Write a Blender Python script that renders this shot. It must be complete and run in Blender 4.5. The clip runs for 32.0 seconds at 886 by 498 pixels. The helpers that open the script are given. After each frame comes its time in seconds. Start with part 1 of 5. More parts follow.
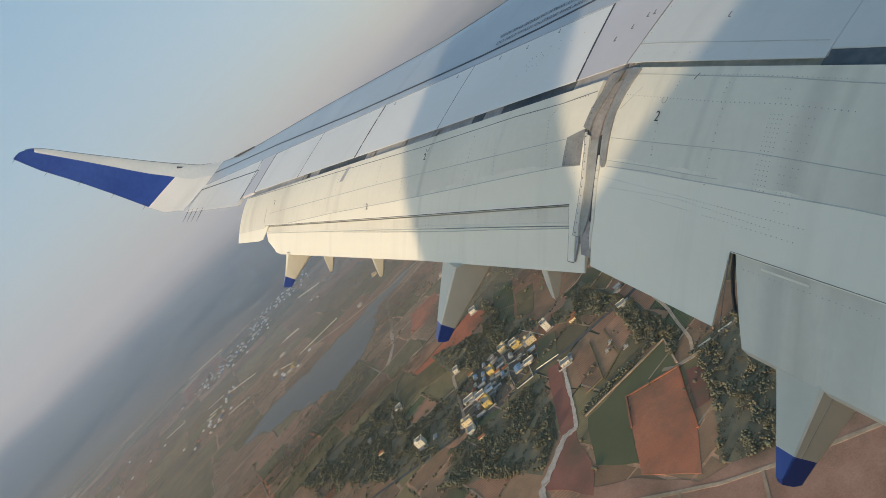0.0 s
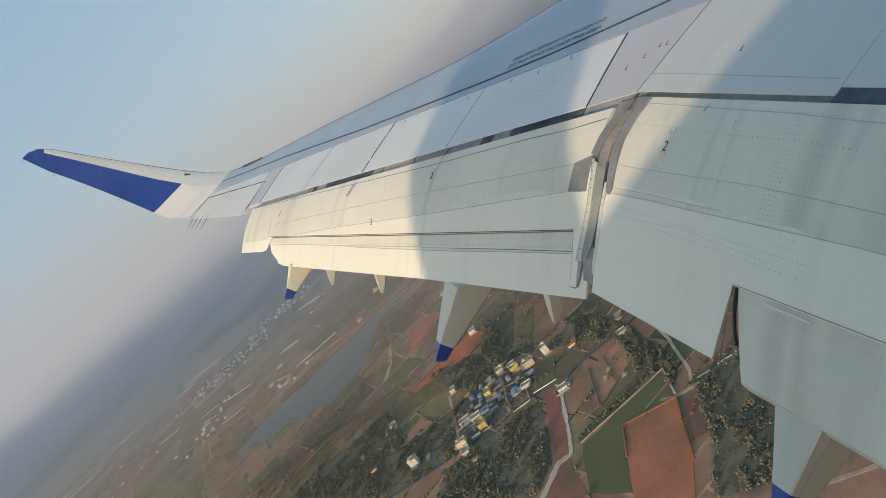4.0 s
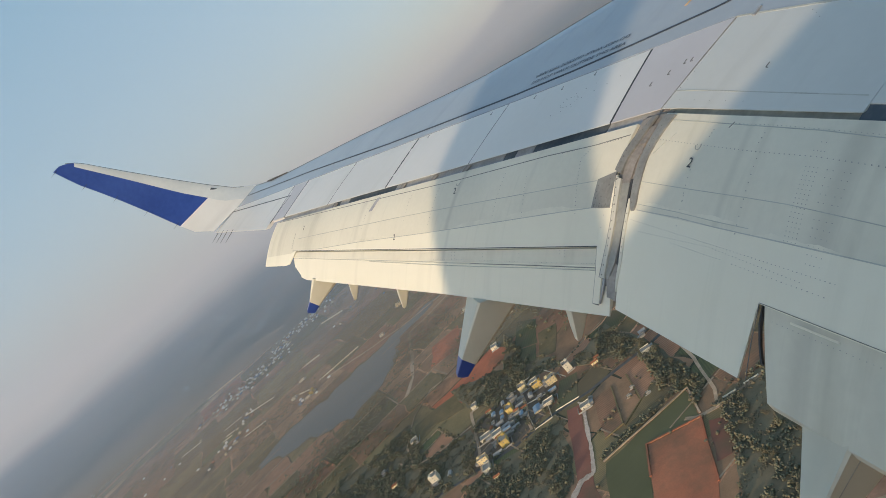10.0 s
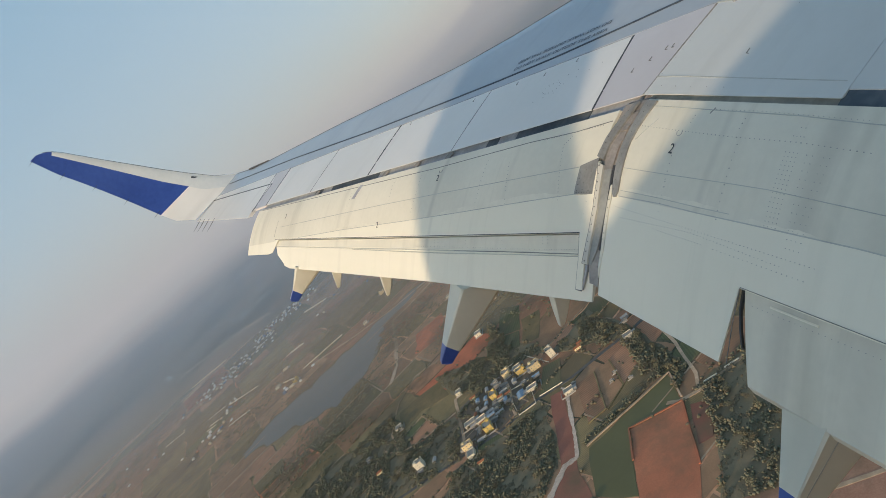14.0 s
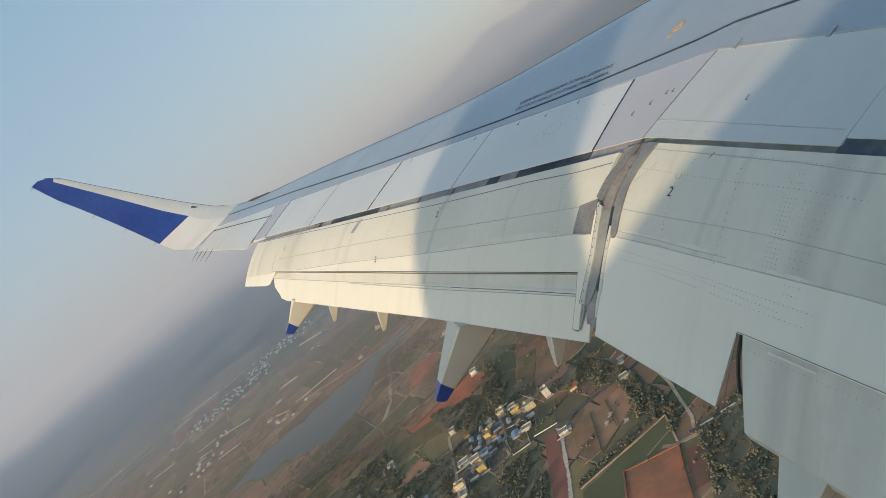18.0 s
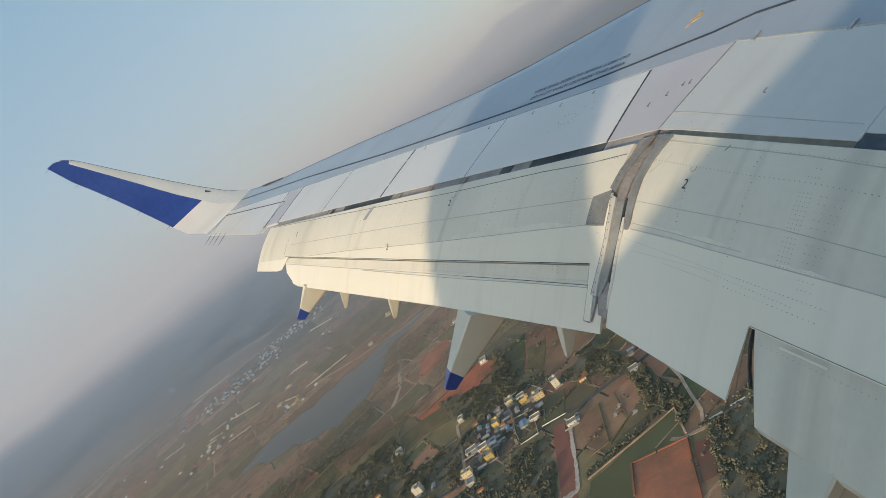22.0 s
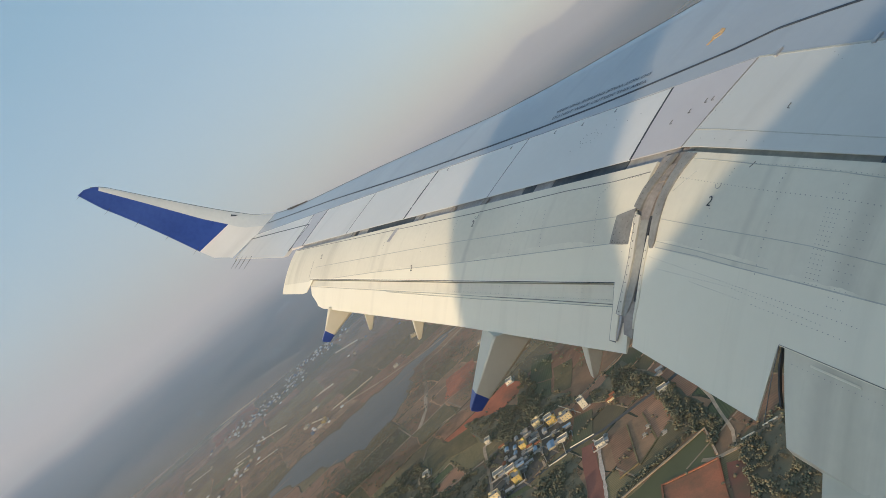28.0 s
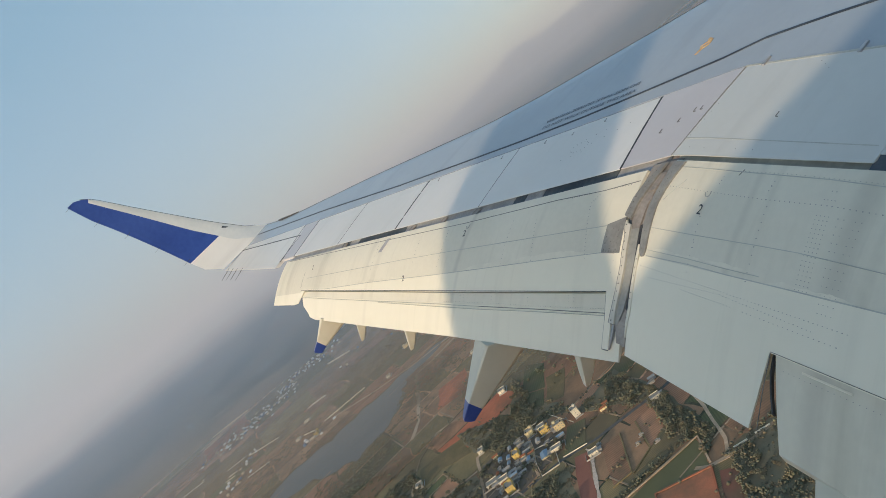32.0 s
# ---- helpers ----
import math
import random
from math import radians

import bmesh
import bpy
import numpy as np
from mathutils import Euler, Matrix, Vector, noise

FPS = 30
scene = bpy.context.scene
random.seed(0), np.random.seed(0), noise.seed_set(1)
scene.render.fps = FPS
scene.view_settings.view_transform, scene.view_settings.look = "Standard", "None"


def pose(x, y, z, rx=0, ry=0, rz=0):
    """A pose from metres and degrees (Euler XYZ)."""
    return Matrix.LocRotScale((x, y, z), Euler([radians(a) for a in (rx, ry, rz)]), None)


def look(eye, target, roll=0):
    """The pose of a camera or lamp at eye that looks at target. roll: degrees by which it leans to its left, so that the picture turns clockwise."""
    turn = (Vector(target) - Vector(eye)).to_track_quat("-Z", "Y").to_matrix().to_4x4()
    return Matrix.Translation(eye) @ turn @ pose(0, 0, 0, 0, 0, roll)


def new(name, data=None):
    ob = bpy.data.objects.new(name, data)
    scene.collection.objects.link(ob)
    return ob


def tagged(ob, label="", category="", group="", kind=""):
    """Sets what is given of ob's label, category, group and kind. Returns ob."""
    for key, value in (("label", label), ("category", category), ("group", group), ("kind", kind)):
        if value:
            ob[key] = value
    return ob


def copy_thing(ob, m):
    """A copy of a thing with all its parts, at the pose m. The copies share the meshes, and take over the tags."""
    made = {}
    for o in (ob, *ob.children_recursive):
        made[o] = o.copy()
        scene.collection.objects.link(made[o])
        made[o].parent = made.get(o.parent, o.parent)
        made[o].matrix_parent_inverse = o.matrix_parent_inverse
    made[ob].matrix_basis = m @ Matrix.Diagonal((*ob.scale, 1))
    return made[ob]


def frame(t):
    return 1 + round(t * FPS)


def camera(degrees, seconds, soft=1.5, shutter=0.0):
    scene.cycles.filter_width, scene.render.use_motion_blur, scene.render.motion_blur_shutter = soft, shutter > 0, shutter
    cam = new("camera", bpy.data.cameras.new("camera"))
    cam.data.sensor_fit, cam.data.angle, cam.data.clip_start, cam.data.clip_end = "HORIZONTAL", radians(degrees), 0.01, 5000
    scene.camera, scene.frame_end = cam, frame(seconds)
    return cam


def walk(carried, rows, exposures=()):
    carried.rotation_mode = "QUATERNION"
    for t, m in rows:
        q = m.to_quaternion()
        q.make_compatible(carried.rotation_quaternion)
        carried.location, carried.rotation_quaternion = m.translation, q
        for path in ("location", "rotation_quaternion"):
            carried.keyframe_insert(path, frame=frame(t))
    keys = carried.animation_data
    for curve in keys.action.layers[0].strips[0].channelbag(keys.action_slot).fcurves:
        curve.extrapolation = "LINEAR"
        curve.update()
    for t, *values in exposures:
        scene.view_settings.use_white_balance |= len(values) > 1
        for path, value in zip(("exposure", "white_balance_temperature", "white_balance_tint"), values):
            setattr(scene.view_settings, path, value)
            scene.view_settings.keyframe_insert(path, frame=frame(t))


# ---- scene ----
cam = camera(61.2, 32.0, soft=0.6)

# The airliner's axes: x to the right wing, y forward, z up, origin at the wing's kink on the trailing edge.
ALTITUDE = 320.0
CRAFT = pose(0, 0, ALTITUDE, 4.76, 0, 0) @ pose(0, 0, 0, 0, 2.59, 0)

# seconds, place on the airliner's axes, yaw, pitch, roll
PATH = [
    (0, -1.978, -1.768, 1.417, 88.10, -16.66, -48.92),
    (0.5, -1.976, -1.772, 1.422, 88.21, -16.83, -48.84),
    (1, -1.979, -1.772, 1.421, 88.19, -17.07, -48.81),
    (1.5, -1.975, -1.769, 1.419, 88.24, -17.16, -48.77),
    (2, -1.978, -1.770, 1.417, 88.28, -16.98, -48.80),
    (2.5, -1.974, -1.763, 1.416, 88.10, -16.77, -48.64),
    (3, -1.975, -1.763, 1.421, 87.45, -16.27, -48.00),
    (3.5, -1.982, -1.770, 1.421, 87.13, -15.82, -46.79),
    (4, -1.981, -1.766, 1.418, 87.15, -15.52, -45.97),
    (4.5, -1.980, -1.768, 1.416, 87.26, -14.88, -45.34),
    (6.5, -1.978, -1.766, 1.416, 87.65, -14.03, -44.92),
    (7, -1.978, -1.764, 1.417, 87.70, -13.93, -44.96),
    (7.5, -1.981, -1.765, 1.417, 87.70, -13.72, -45.06),
    (8, -1.979, -1.767, 1.423, 87.70, -13.65, -45.22),
    (8.5, -1.978, -1.767, 1.416, 87.69, -13.72, -45.23),
    (9, -1.979, -1.764, 1.419, 87.68, -13.68, -45.37),
    (9.5, -1.979, -1.764, 1.419, 87.60, -13.46, -45.55),
    (10, -1.979, -1.765, 1.418, 87.53, -13.46, -45.62),
    (10.5, -1.978, -1.765, 1.416, 87.43, -13.69, -45.69),
    (11, -1.980, -1.765, 1.420, 87.40, -13.80, -45.88),
    (11.5, -1.982, -1.769, 1.421, 87.29, -13.79, -45.94),
    (12, -1.981, -1.766, 1.422, 87.26, -13.68, -46.20),
    (12.5, -1.986, -1.772, 1.422, 87.27, -13.79, -46.05),
    (13, -1.983, -1.771, 1.423, 87.35, -14.15, -46.14),
    (13.5, -1.979, -1.771, 1.417, 87.33, -14.77, -46.04),
    (14, -1.980, -1.766, 1.417, 87.32, -15.05, -45.96),
    (14.5, -1.978, -1.762, 1.415, 87.29, -14.75, -45.86),
    (16.5, -1.979, -1.761, 1.421, 85.32, -13.47, -43.88),
    (17, -1.976, -1.763, 1.423, 85.08, -13.50, -43.80),
    (17.5, -1.980, -1.764, 1.422, 85.08, -13.31, -43.79),
    (18, -1.980, -1.766, 1.420, 85.19, -13.21, -43.95),
    (18.5, -1.982, -1.764, 1.422, 85.38, -13.09, -44.07),
    (19, -1.980, -1.769, 1.425, 85.67, -13.34, -44.10),
    (19.5, -1.980, -1.765, 1.425, 85.87, -13.20, -44.05),
    (20, -1.980, -1.765, 1.422, 86.01, -13.01, -43.88),
    (20.5, -1.981, -1.763, 1.422, 86.14, -13.01, -43.62),
    (21, -1.980, -1.766, 1.417, 86.23, -13.25, -43.36),
    (21.5, -1.981, -1.765, 1.421, 86.34, -13.30, -43.21),
    (22, -1.982, -1.767, 1.422, 86.48, -13.24, -43.22),
    (22.5, -1.982, -1.765, 1.427, 86.51, -13.09, -43.32),
    (23, -1.981, -1.766, 1.424, 86.58, -12.95, -43.51),
    (23.5, -1.982, -1.766, 1.425, 86.68, -12.97, -43.73),
    (24, -1.981, -1.764, 1.421, 86.80, -12.83, -43.73),
    (24.5, -1.981, -1.767, 1.423, 86.88, -12.70, -43.63),
    (25, -1.980, -1.764, 1.422, 86.89, -12.35, -43.50),
    (25.5, -1.976, -1.762, 1.420, 86.91, -12.16, -43.51),
    (27.5, -1.978, -1.759, 1.420, 86.86, -11.39, -44.06),
    (28, -1.978, -1.762, 1.421, 86.74, -10.82, -44.01),
    (28.5, -1.977, -1.761, 1.421, 86.66, -10.71, -44.07),
    (29, -1.978, -1.760, 1.421, 86.62, -11.11, -44.05),
    (29.5, -1.979, -1.763, 1.417, 86.37, -11.48, -44.07),
    (30, -1.982, -1.762, 1.420, 86.19, -11.44, -44.11),
    (30.5, -1.976, -1.758, 1.417, 86.06, -11.08, -44.18),
    (31, -1.979, -1.762, 1.419, 85.99, -10.85, -44.26),
    (31.5, -1.979, -1.763, 1.421, 85.89, -10.79, -44.18),
    (32, -1.979, -1.762, 1.421, 85.73, -10.72, -44.24),
]
walk(cam, [(t, CRAFT @ Matrix.Translation((x, y, z)) @ pose(0, 0, 0, 0, 0, yaw) @ pose(0, 0, 0, 90 + pitch, 0, 0) @ pose(0, 0, 0, 0, 0, roll))
           for t, x, y, z, yaw, pitch, roll in PATH], exposures=[(0, 0.0), (32, 0.0)])

# ---- light: low sun behind the right wing, clear hazy sky ----
SUN_WAY = CRAFT.to_3x3() @ Vector((-1, 2.2, -0.553))
to_sun = -SUN_WAY.normalized()
world = bpy.data.worlds.new("sky")
scene.world = world
world.use_nodes = True
wn = world.node_tree.nodes
sky = wn.new("ShaderNodeTexSky")
sky.sky_type = 'NISHITA'
sky.sun_disc = False
sky.sun_elevation = math.asin(to_sun.z)
sky.sun_rotation = math.atan2(to_sun.x, to_sun.y)
sky.altitude = 900
sky.air_density = 1.0
sky.dust_density = 2.0
sky.ozone_density = 1.9
wn["Background"].inputs["Strength"].default_value = 0.274
pale = wn.new("ShaderNodeHueSaturation")
pale.inputs["Hue"].default_value = 0.489
pale.inputs["Saturation"].default_value = 0.90
world.node_tree.links.new(sky.outputs[0], pale.inputs["Color"])
world.node_tree.links.new(pale.outputs[0], wn["Background"].inputs["Color"])

sun = new("sun", bpy.data.lights.new("sun", "SUN"))
sun.data.energy = 2.75
sun.data.angle = radians(0.55)
sun.data.color = (1.0, 0.755, 0.485)
sun.matrix_world = look((0, 0, ALTITUDE + 60), Vector((0, 0, ALTITUDE + 60)) + SUN_WAY)


# ---- materials ----
def material(name, rough=0.5, metal=0.0):
    m = bpy.data.materials.new(name)
    m.use_nodes = True
    b = m.node_tree.nodes["Principled BSDF"]
    b.inputs["Roughness"].default_value = rough
    b.inputs["Metallic"].default_value = metal
    return m, m.node_tree.nodes, m.node_tree.links, b


def ramp(nodes, stops, mode='LINEAR'):
    r = nodes.new("ShaderNodeValToRGB")
    r.color_ramp.interpolation = mode
    while len(r.color_ramp.elements) < len(stops):
        r.color_ramp.elements.new(0.5)
    for e, (p, c) in zip(r.color_ramp.elements, stops):
        e.position, e.color = p, (*c, 1)
    return r


def surface(name, a, b, scale, rough=0.5, metal=0.0, bump=0.0, grain=None, stretch=(1, 1, 1), vary=0.0, low=0.35, high=0.65, fleck=0.4, smear=0.0, streak=0.0, stains=()):
    """Two tones mixed by a large and a fine noise at real-world size, with fine relief."""
    m, n, l, bs = material(name, rough, metal)
    geo = n.new("ShaderNodeTexCoord")
    mp = n.new("ShaderNodeMapping")
    mp.inputs["Scale"].default_value = stretch
    l.new(geo.outputs["Object"], mp.inputs["Vector"])
    big = n.new("ShaderNodeTexNoise")
    big.inputs["Scale"].default_value = scale
    big.inputs["Detail"].default_value = 5
    l.new(mp.outputs[0], big.inputs["Vector"])
    fine = n.new("ShaderNodeTexNoise")
    fine.inputs["Scale"].default_value = grain or scale * 9
    fine.inputs["Detail"].default_value = 4
    l.new(mp.outputs[0], fine.inputs["Vector"])
    mix = n.new("ShaderNodeMath")
    mix.operation = 'MULTIPLY_ADD'
    l.new(fine.outputs["Fac"], mix.inputs[0])
    mix.inputs[1].default_value = fleck
    off = n.new("ShaderNodeMath")
    off.operation = 'MULTIPLY_ADD'
    l.new(big.outputs["Fac"], off.inputs[0])
    off.inputs[1].default_value = 0.8
    off.inputs[2].default_value = 0.1 - fleck / 2
    l.new(off.outputs[0], mix.inputs[2])
    r = ramp(n, [(low, a), (high, b)])
    l.new(mix.outputs[0], r.inputs[0])
    out = r.outputs[0]
    for amount, across, low2, high2, seed in ((smear, 2.4, 0.56, 0.74, 0.0), (streak, 9.0, 0.60, 0.74, 3.0)):
        if not amount:
            continue
        mp2 = n.new("ShaderNodeMapping")
        mp2.inputs["Location"].default_value = (seed, seed, 0)
        mp2.inputs["Scale"].default_value = (across, 0.55 if across > 5 else 0.3, 0.3)
        l.new(geo.outputs["Object"], mp2.inputs["Vector"])
        sm = n.new("ShaderNodeTexNoise")
        sm.inputs["Scale"].default_value = 1.6
        sm.inputs["Detail"].default_value = 6
        l.new(mp2.outputs[0], sm.inputs["Vector"])
        q = ramp(n, [(low2, (1, 1, 1)), (high2, (1 - amount, 1 - amount, 1 - amount * 1.1))])
        l.new(sm.outputs["Fac"], q.inputs[0])
        mm = n.new("ShaderNodeMix")
        mm.data_type, mm.blend_type = 'RGBA', 'MULTIPLY'
        mm.inputs[0].default_value = 1
        l.new(out, mm.inputs[6])
        l.new(q.outputs[0], mm.inputs[7])
        out = mm.outputs[2]
    for at, half, amount in stains:
        # a grimy run down the chord, broken up by noise
        sp = n.new("ShaderNodeSeparateXYZ")
        l.new(geo.outputs["Object"], sp.inputs[0])
        wob = n.new("ShaderNodeMath")
        wob.operation = 'MULTIPLY_ADD'
        wob.inputs[1].default_value = half * 1.6
        l.new(big.outputs["Fac"], wob.inputs[0])
        l.new(sp.outputs["X"], wob.inputs[2])
        dist = n.new("ShaderNodeMath")
        dist.operation = 'SUBTRACT'
        dist.inputs[1].default_value = at + half * 0.8
        l.new(wob.outputs[0], dist.inputs[0])
        ab = n.new("ShaderNodeMath")
        ab.operation = 'ABSOLUTE'
        l.new(dist.outputs[0], ab.inputs[0])
        fade = n.new("ShaderNodeMapRange")
        fade.interpolation_type = 'SMOOTHSTEP'
        fade.inputs["From Min"].default_value, fade.inputs["From Max"].default_value = 0.0, half
        fade.inputs["To Min"].default_value, fade.inputs["To Max"].default_value = 1 - amount, 1.0
        l.new(ab.outputs[0], fade.inputs["Value"])
        hs2 = n.new("ShaderNodeHueSaturation")
        l.new(fade.outputs[0], hs2.inputs["Value"])
        l.new(out, hs2.inputs["Color"])
        out = hs2.outputs[0]
    if vary:
        oi = n.new("ShaderNodeObjectInfo")
        hs = n.new("ShaderNodeHueSaturation")
        mr = n.new("ShaderNodeMapRange")
        mr.inputs["To Min"].default_value = 1 - vary
        mr.inputs["To Max"].default_value = 1 + vary
        l.new(oi.outputs["Random"], mr.inputs["Value"])
        l.new(mr.outputs[0], hs.inputs["Value"])
        l.new(out, hs.inputs["Color"])
        out = hs.outputs[0]
    l.new(out, bs.inputs["Base Color"])
    if bump:
        bp = n.new("ShaderNodeBump")
        bp.inputs["Strength"].default_value = 0.6
        bp.inputs["Distance"].default_value = bump
        l.new(fine.outputs["Fac"], bp.inputs["Height"])
        l.new(bp.outputs[0], bs.inputs["Normal"])
    return m


SKIN = surface("wing_grey_paint", (0.375, 0.415, 0.455), (0.435, 0.475, 0.515), 0.6, 0.22, grain=14, fleck=0.12, smear=0.08)
PAINT = surface("wing_paint", (0.71, 0.705, 0.67), (0.79, 0.775, 0.74), 0.7, 0.36, grain=14, fleck=0.12, smear=0.08)
# Grimy runs; the broad pair near -4.5 also holds uneven shading as colour.
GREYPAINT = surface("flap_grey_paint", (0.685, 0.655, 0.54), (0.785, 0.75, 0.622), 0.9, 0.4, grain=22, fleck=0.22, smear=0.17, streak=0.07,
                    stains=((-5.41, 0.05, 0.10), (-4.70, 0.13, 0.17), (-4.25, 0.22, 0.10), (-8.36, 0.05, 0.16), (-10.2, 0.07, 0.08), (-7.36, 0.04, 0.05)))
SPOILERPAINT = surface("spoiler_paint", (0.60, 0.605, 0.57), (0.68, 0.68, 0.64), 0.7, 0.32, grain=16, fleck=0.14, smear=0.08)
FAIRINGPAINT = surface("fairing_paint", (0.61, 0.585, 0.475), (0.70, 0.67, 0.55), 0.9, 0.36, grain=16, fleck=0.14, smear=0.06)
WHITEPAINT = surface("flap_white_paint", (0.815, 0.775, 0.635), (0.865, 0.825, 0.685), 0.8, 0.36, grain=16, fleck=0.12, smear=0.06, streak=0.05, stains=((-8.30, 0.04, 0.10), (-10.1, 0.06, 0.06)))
BLUE = surface("blue_paint", (0.022, 0.055, 0.26), (0.035, 0.08, 0.33), 1.2, 0.3)
SEAL = surface("dark_sealant", (0.03, 0.04, 0.055), (0.07, 0.085, 0.10), 3, 0.6)
SEAM = surface("panel_gap", (0.12, 0.12, 0.115), (0.24, 0.235, 0.22), 4, 0.7)
METAL = surface("worn_metal", (0.34, 0.34, 0.345), (0.50, 0.50, 0.50), 6, 0.5, 0.25, bump=0.0003)
# Dark tone for blue-grey slot pieces, and for shade painted into open gaps.
COVE = surface("cove_dark", (0.06, 0.08, 0.10), (0.13, 0.15, 0.165), 3, 0.6)
FAINT = surface("faint_seam", (0.40, 0.40, 0.36), (0.54, 0.54, 0.48), 5, 0.6)
RIVET = surface("rivet_heads", (0.27, 0.27, 0.25), (0.41, 0.41, 0.375), 5, 0.6)
# Warm mottled tone on solid panels, in place of ground seen through the slot.
SLOT = surface("slot_warm_tone", (0.38, 0.36, 0.30), (0.58, 0.55, 0.46), 3, 0.5, grain=18, fleck=0.5)
EDGESHADE = surface("leading_edge_shade", (0.60, 0.63, 0.63), (0.68, 0.70, 0.69), 1.5, 0.3)
WORN = surface("worn_sealant", (0.72, 0.69, 0.57), (0.80, 0.765, 0.635), 9, 0.5, grain=22, fleck=0.3, smear=0.2)
TRIM = surface("grey_sealed_strip", (0.205, 0.205, 0.195), (0.305, 0.305, 0.285), 5, 0.5, 0.1)
STRIPPAINT = surface("worn_strip_paint", (0.52, 0.51, 0.45), (0.64, 0.62, 0.54), 4, 0.45, grain=18, fleck=0.35, smear=0.15)
SIDEMETAL = surface("side_plate_metal", (0.27, 0.275, 0.255), (0.37, 0.375, 0.345), 5, 0.5, 0.15, bump=0.0003)
LILAC = surface("shroud_paint", (0.54, 0.52, 0.53), (0.61, 0.59, 0.60), 0.9, 0.35, grain=14, fleck=0.12)
BROWN = surface("stained_metal", (0.24, 0.22, 0.20), (0.40, 0.36, 0.32), 5, 0.5, 0.2)
INK = surface("ink", (0.03, 0.035, 0.04), (0.06, 0.065, 0.07), 9, 0.6)
MARK = surface("faded_stencil", (0.07, 0.085, 0.11), (0.13, 0.15, 0.18), 20, 0.6)
RUST = surface("ochre_marker", (0.60, 0.36, 0.14), (0.74, 0.50, 0.24), 30, 0.6)


# ---- mesh helpers ----
def link(name, verts, faces, mat, parent=None, smooth=False, label="", mats=None):
    me = bpy.data.meshes.new(name)
    me.from_pydata([tuple(v) for v in verts], [], [tuple(q) for q in faces])
    for k in (mat if isinstance(mat, (list, tuple)) else [mat]):
        me.materials.append(k)
    if mats is not None:
        me.polygons.foreach_set("material_index", mats)
    bm = bmesh.new()
    bm.from_mesh(me)
    bmesh.ops.recalc_face_normals(bm, faces=bm.faces)
    bm.to_mesh(me)
    bm.free()
    if smooth:
        me.shade_smooth()
        me.set_sharp_from_angle(angle=radians(35))
    ob = new(name, me)
    if parent:
        ob.parent = parent
    if label:
        ob["label"] = label
    return ob


def loft(sections, closed=True, caps=True):
    """Faces and points through rings of equal length."""
    n = len(sections[0])
    verts = [p for s in sections for p in s]
    faces = []
    for i in range(len(sections) - 1):
        for j in range(n if closed else n - 1):
            k = (j + 1) % n
            faces.append((i * n + j, i * n + k, (i + 1) * n + k, (i + 1) * n + j))
    if caps and closed:
        faces.append(tuple(range(n)))
        faces.append(tuple((len(sections) - 1) * n + j for j in range(n)))
    return verts, faces


def lerp(x, xs, ys):
    return float(np.interp(x, xs, ys))


# ---- the wing's surfaces; s is the distance outboard (minus x), d the distance behind the fixed trailing edge ----
KINK = 6.3
SWEEP = math.tan(radians(21))


def z_edge(s):
    return (s - KINK) * (0.123 if s > KINK else 0.09) - 0.012


def y_edge(s):
    return -(s - KINK) * SWEEP if s > KINK else 0.0


def upper(s, e):
    """Point on the wing's upper skin, e metres ahead of the trailing edge."""
    return (-s, y_edge(s) + e, z_edge(s) + 0.14 * e - (0.035 * e * e if e > 0 else 0))


def droop(d):
    return -0.246 * d - 0.31 * d * abs(d)


def flap_point(s, d, lift=0.0):
    """Point on the lowered flap's upper skin, d metres behind the trailing edge."""
    k = 1 - max(0, s - KINK) * 0.033
    y, z = y_edge(s) - d, z_edge(s) + k * droop(d / k)
    slope = 0.246 + 0.62 * abs(d / k)
    q = math.hypot(1, slope)
    return (-s, y - lift * slope / q, z + lift / q)


airliner = new("airliner")
airliner.matrix_world = CRAFT
tagged(airliner, "white twin-jet airliner with lowered flaps and blue-tipped winglet", "airplane")


def strip(name, fn, path, width, lift, mat, parent, label="", depth=0.006):
    """A thin raised ribbon on a skin, along (s, d) points."""
    secs = []
    pts = []
    for (s0, d0), (s1, d1) in zip(path[:-1], path[1:]):
        n = max(2, int(math.hypot(s1 - s0, d1 - d0) / 0.25))
        pts += [(s0 + (s1 - s0) * i / n, d0 + (d1 - d0) * i / n) for i in range(n)]
    pts.append(path[-1])
    for i, (s, d) in enumerate(pts):
        a, b = pts[max(0, i - 1)], pts[min(len(pts) - 1, i + 1)]
        ts, td = b[0] - a[0], b[1] - a[1]
        q = math.hypot(ts, td) or 1
        ns, nd = -td / q * width / 2, ts / q * width / 2
        p0, p1 = Vector(fn(s + ns, d + nd)), Vector(fn(s - ns, d - nd))
        up = Vector((0, 0, 1))
        secs.append([p0 + up * lift, p1 + up * lift, p1 + up * (lift - depth), p0 + up * (lift - depth)])
    v, f = loft(secs)
    return link(name, v, f, mat, parent, label=label)


def skin_up(s, d):
    return upper(s, -d)


# main wing box
NOSE_S = [1.5, 6.3, 7.9, 9.06, 9.83, 12.6, 15.2, 16.2, 17.0]
NOSE_E = [4.6, 2.30, 1.80, 1.49, 1.37, 1.31, 1.16, 1.175, 1.24]
HINGE = 0.705


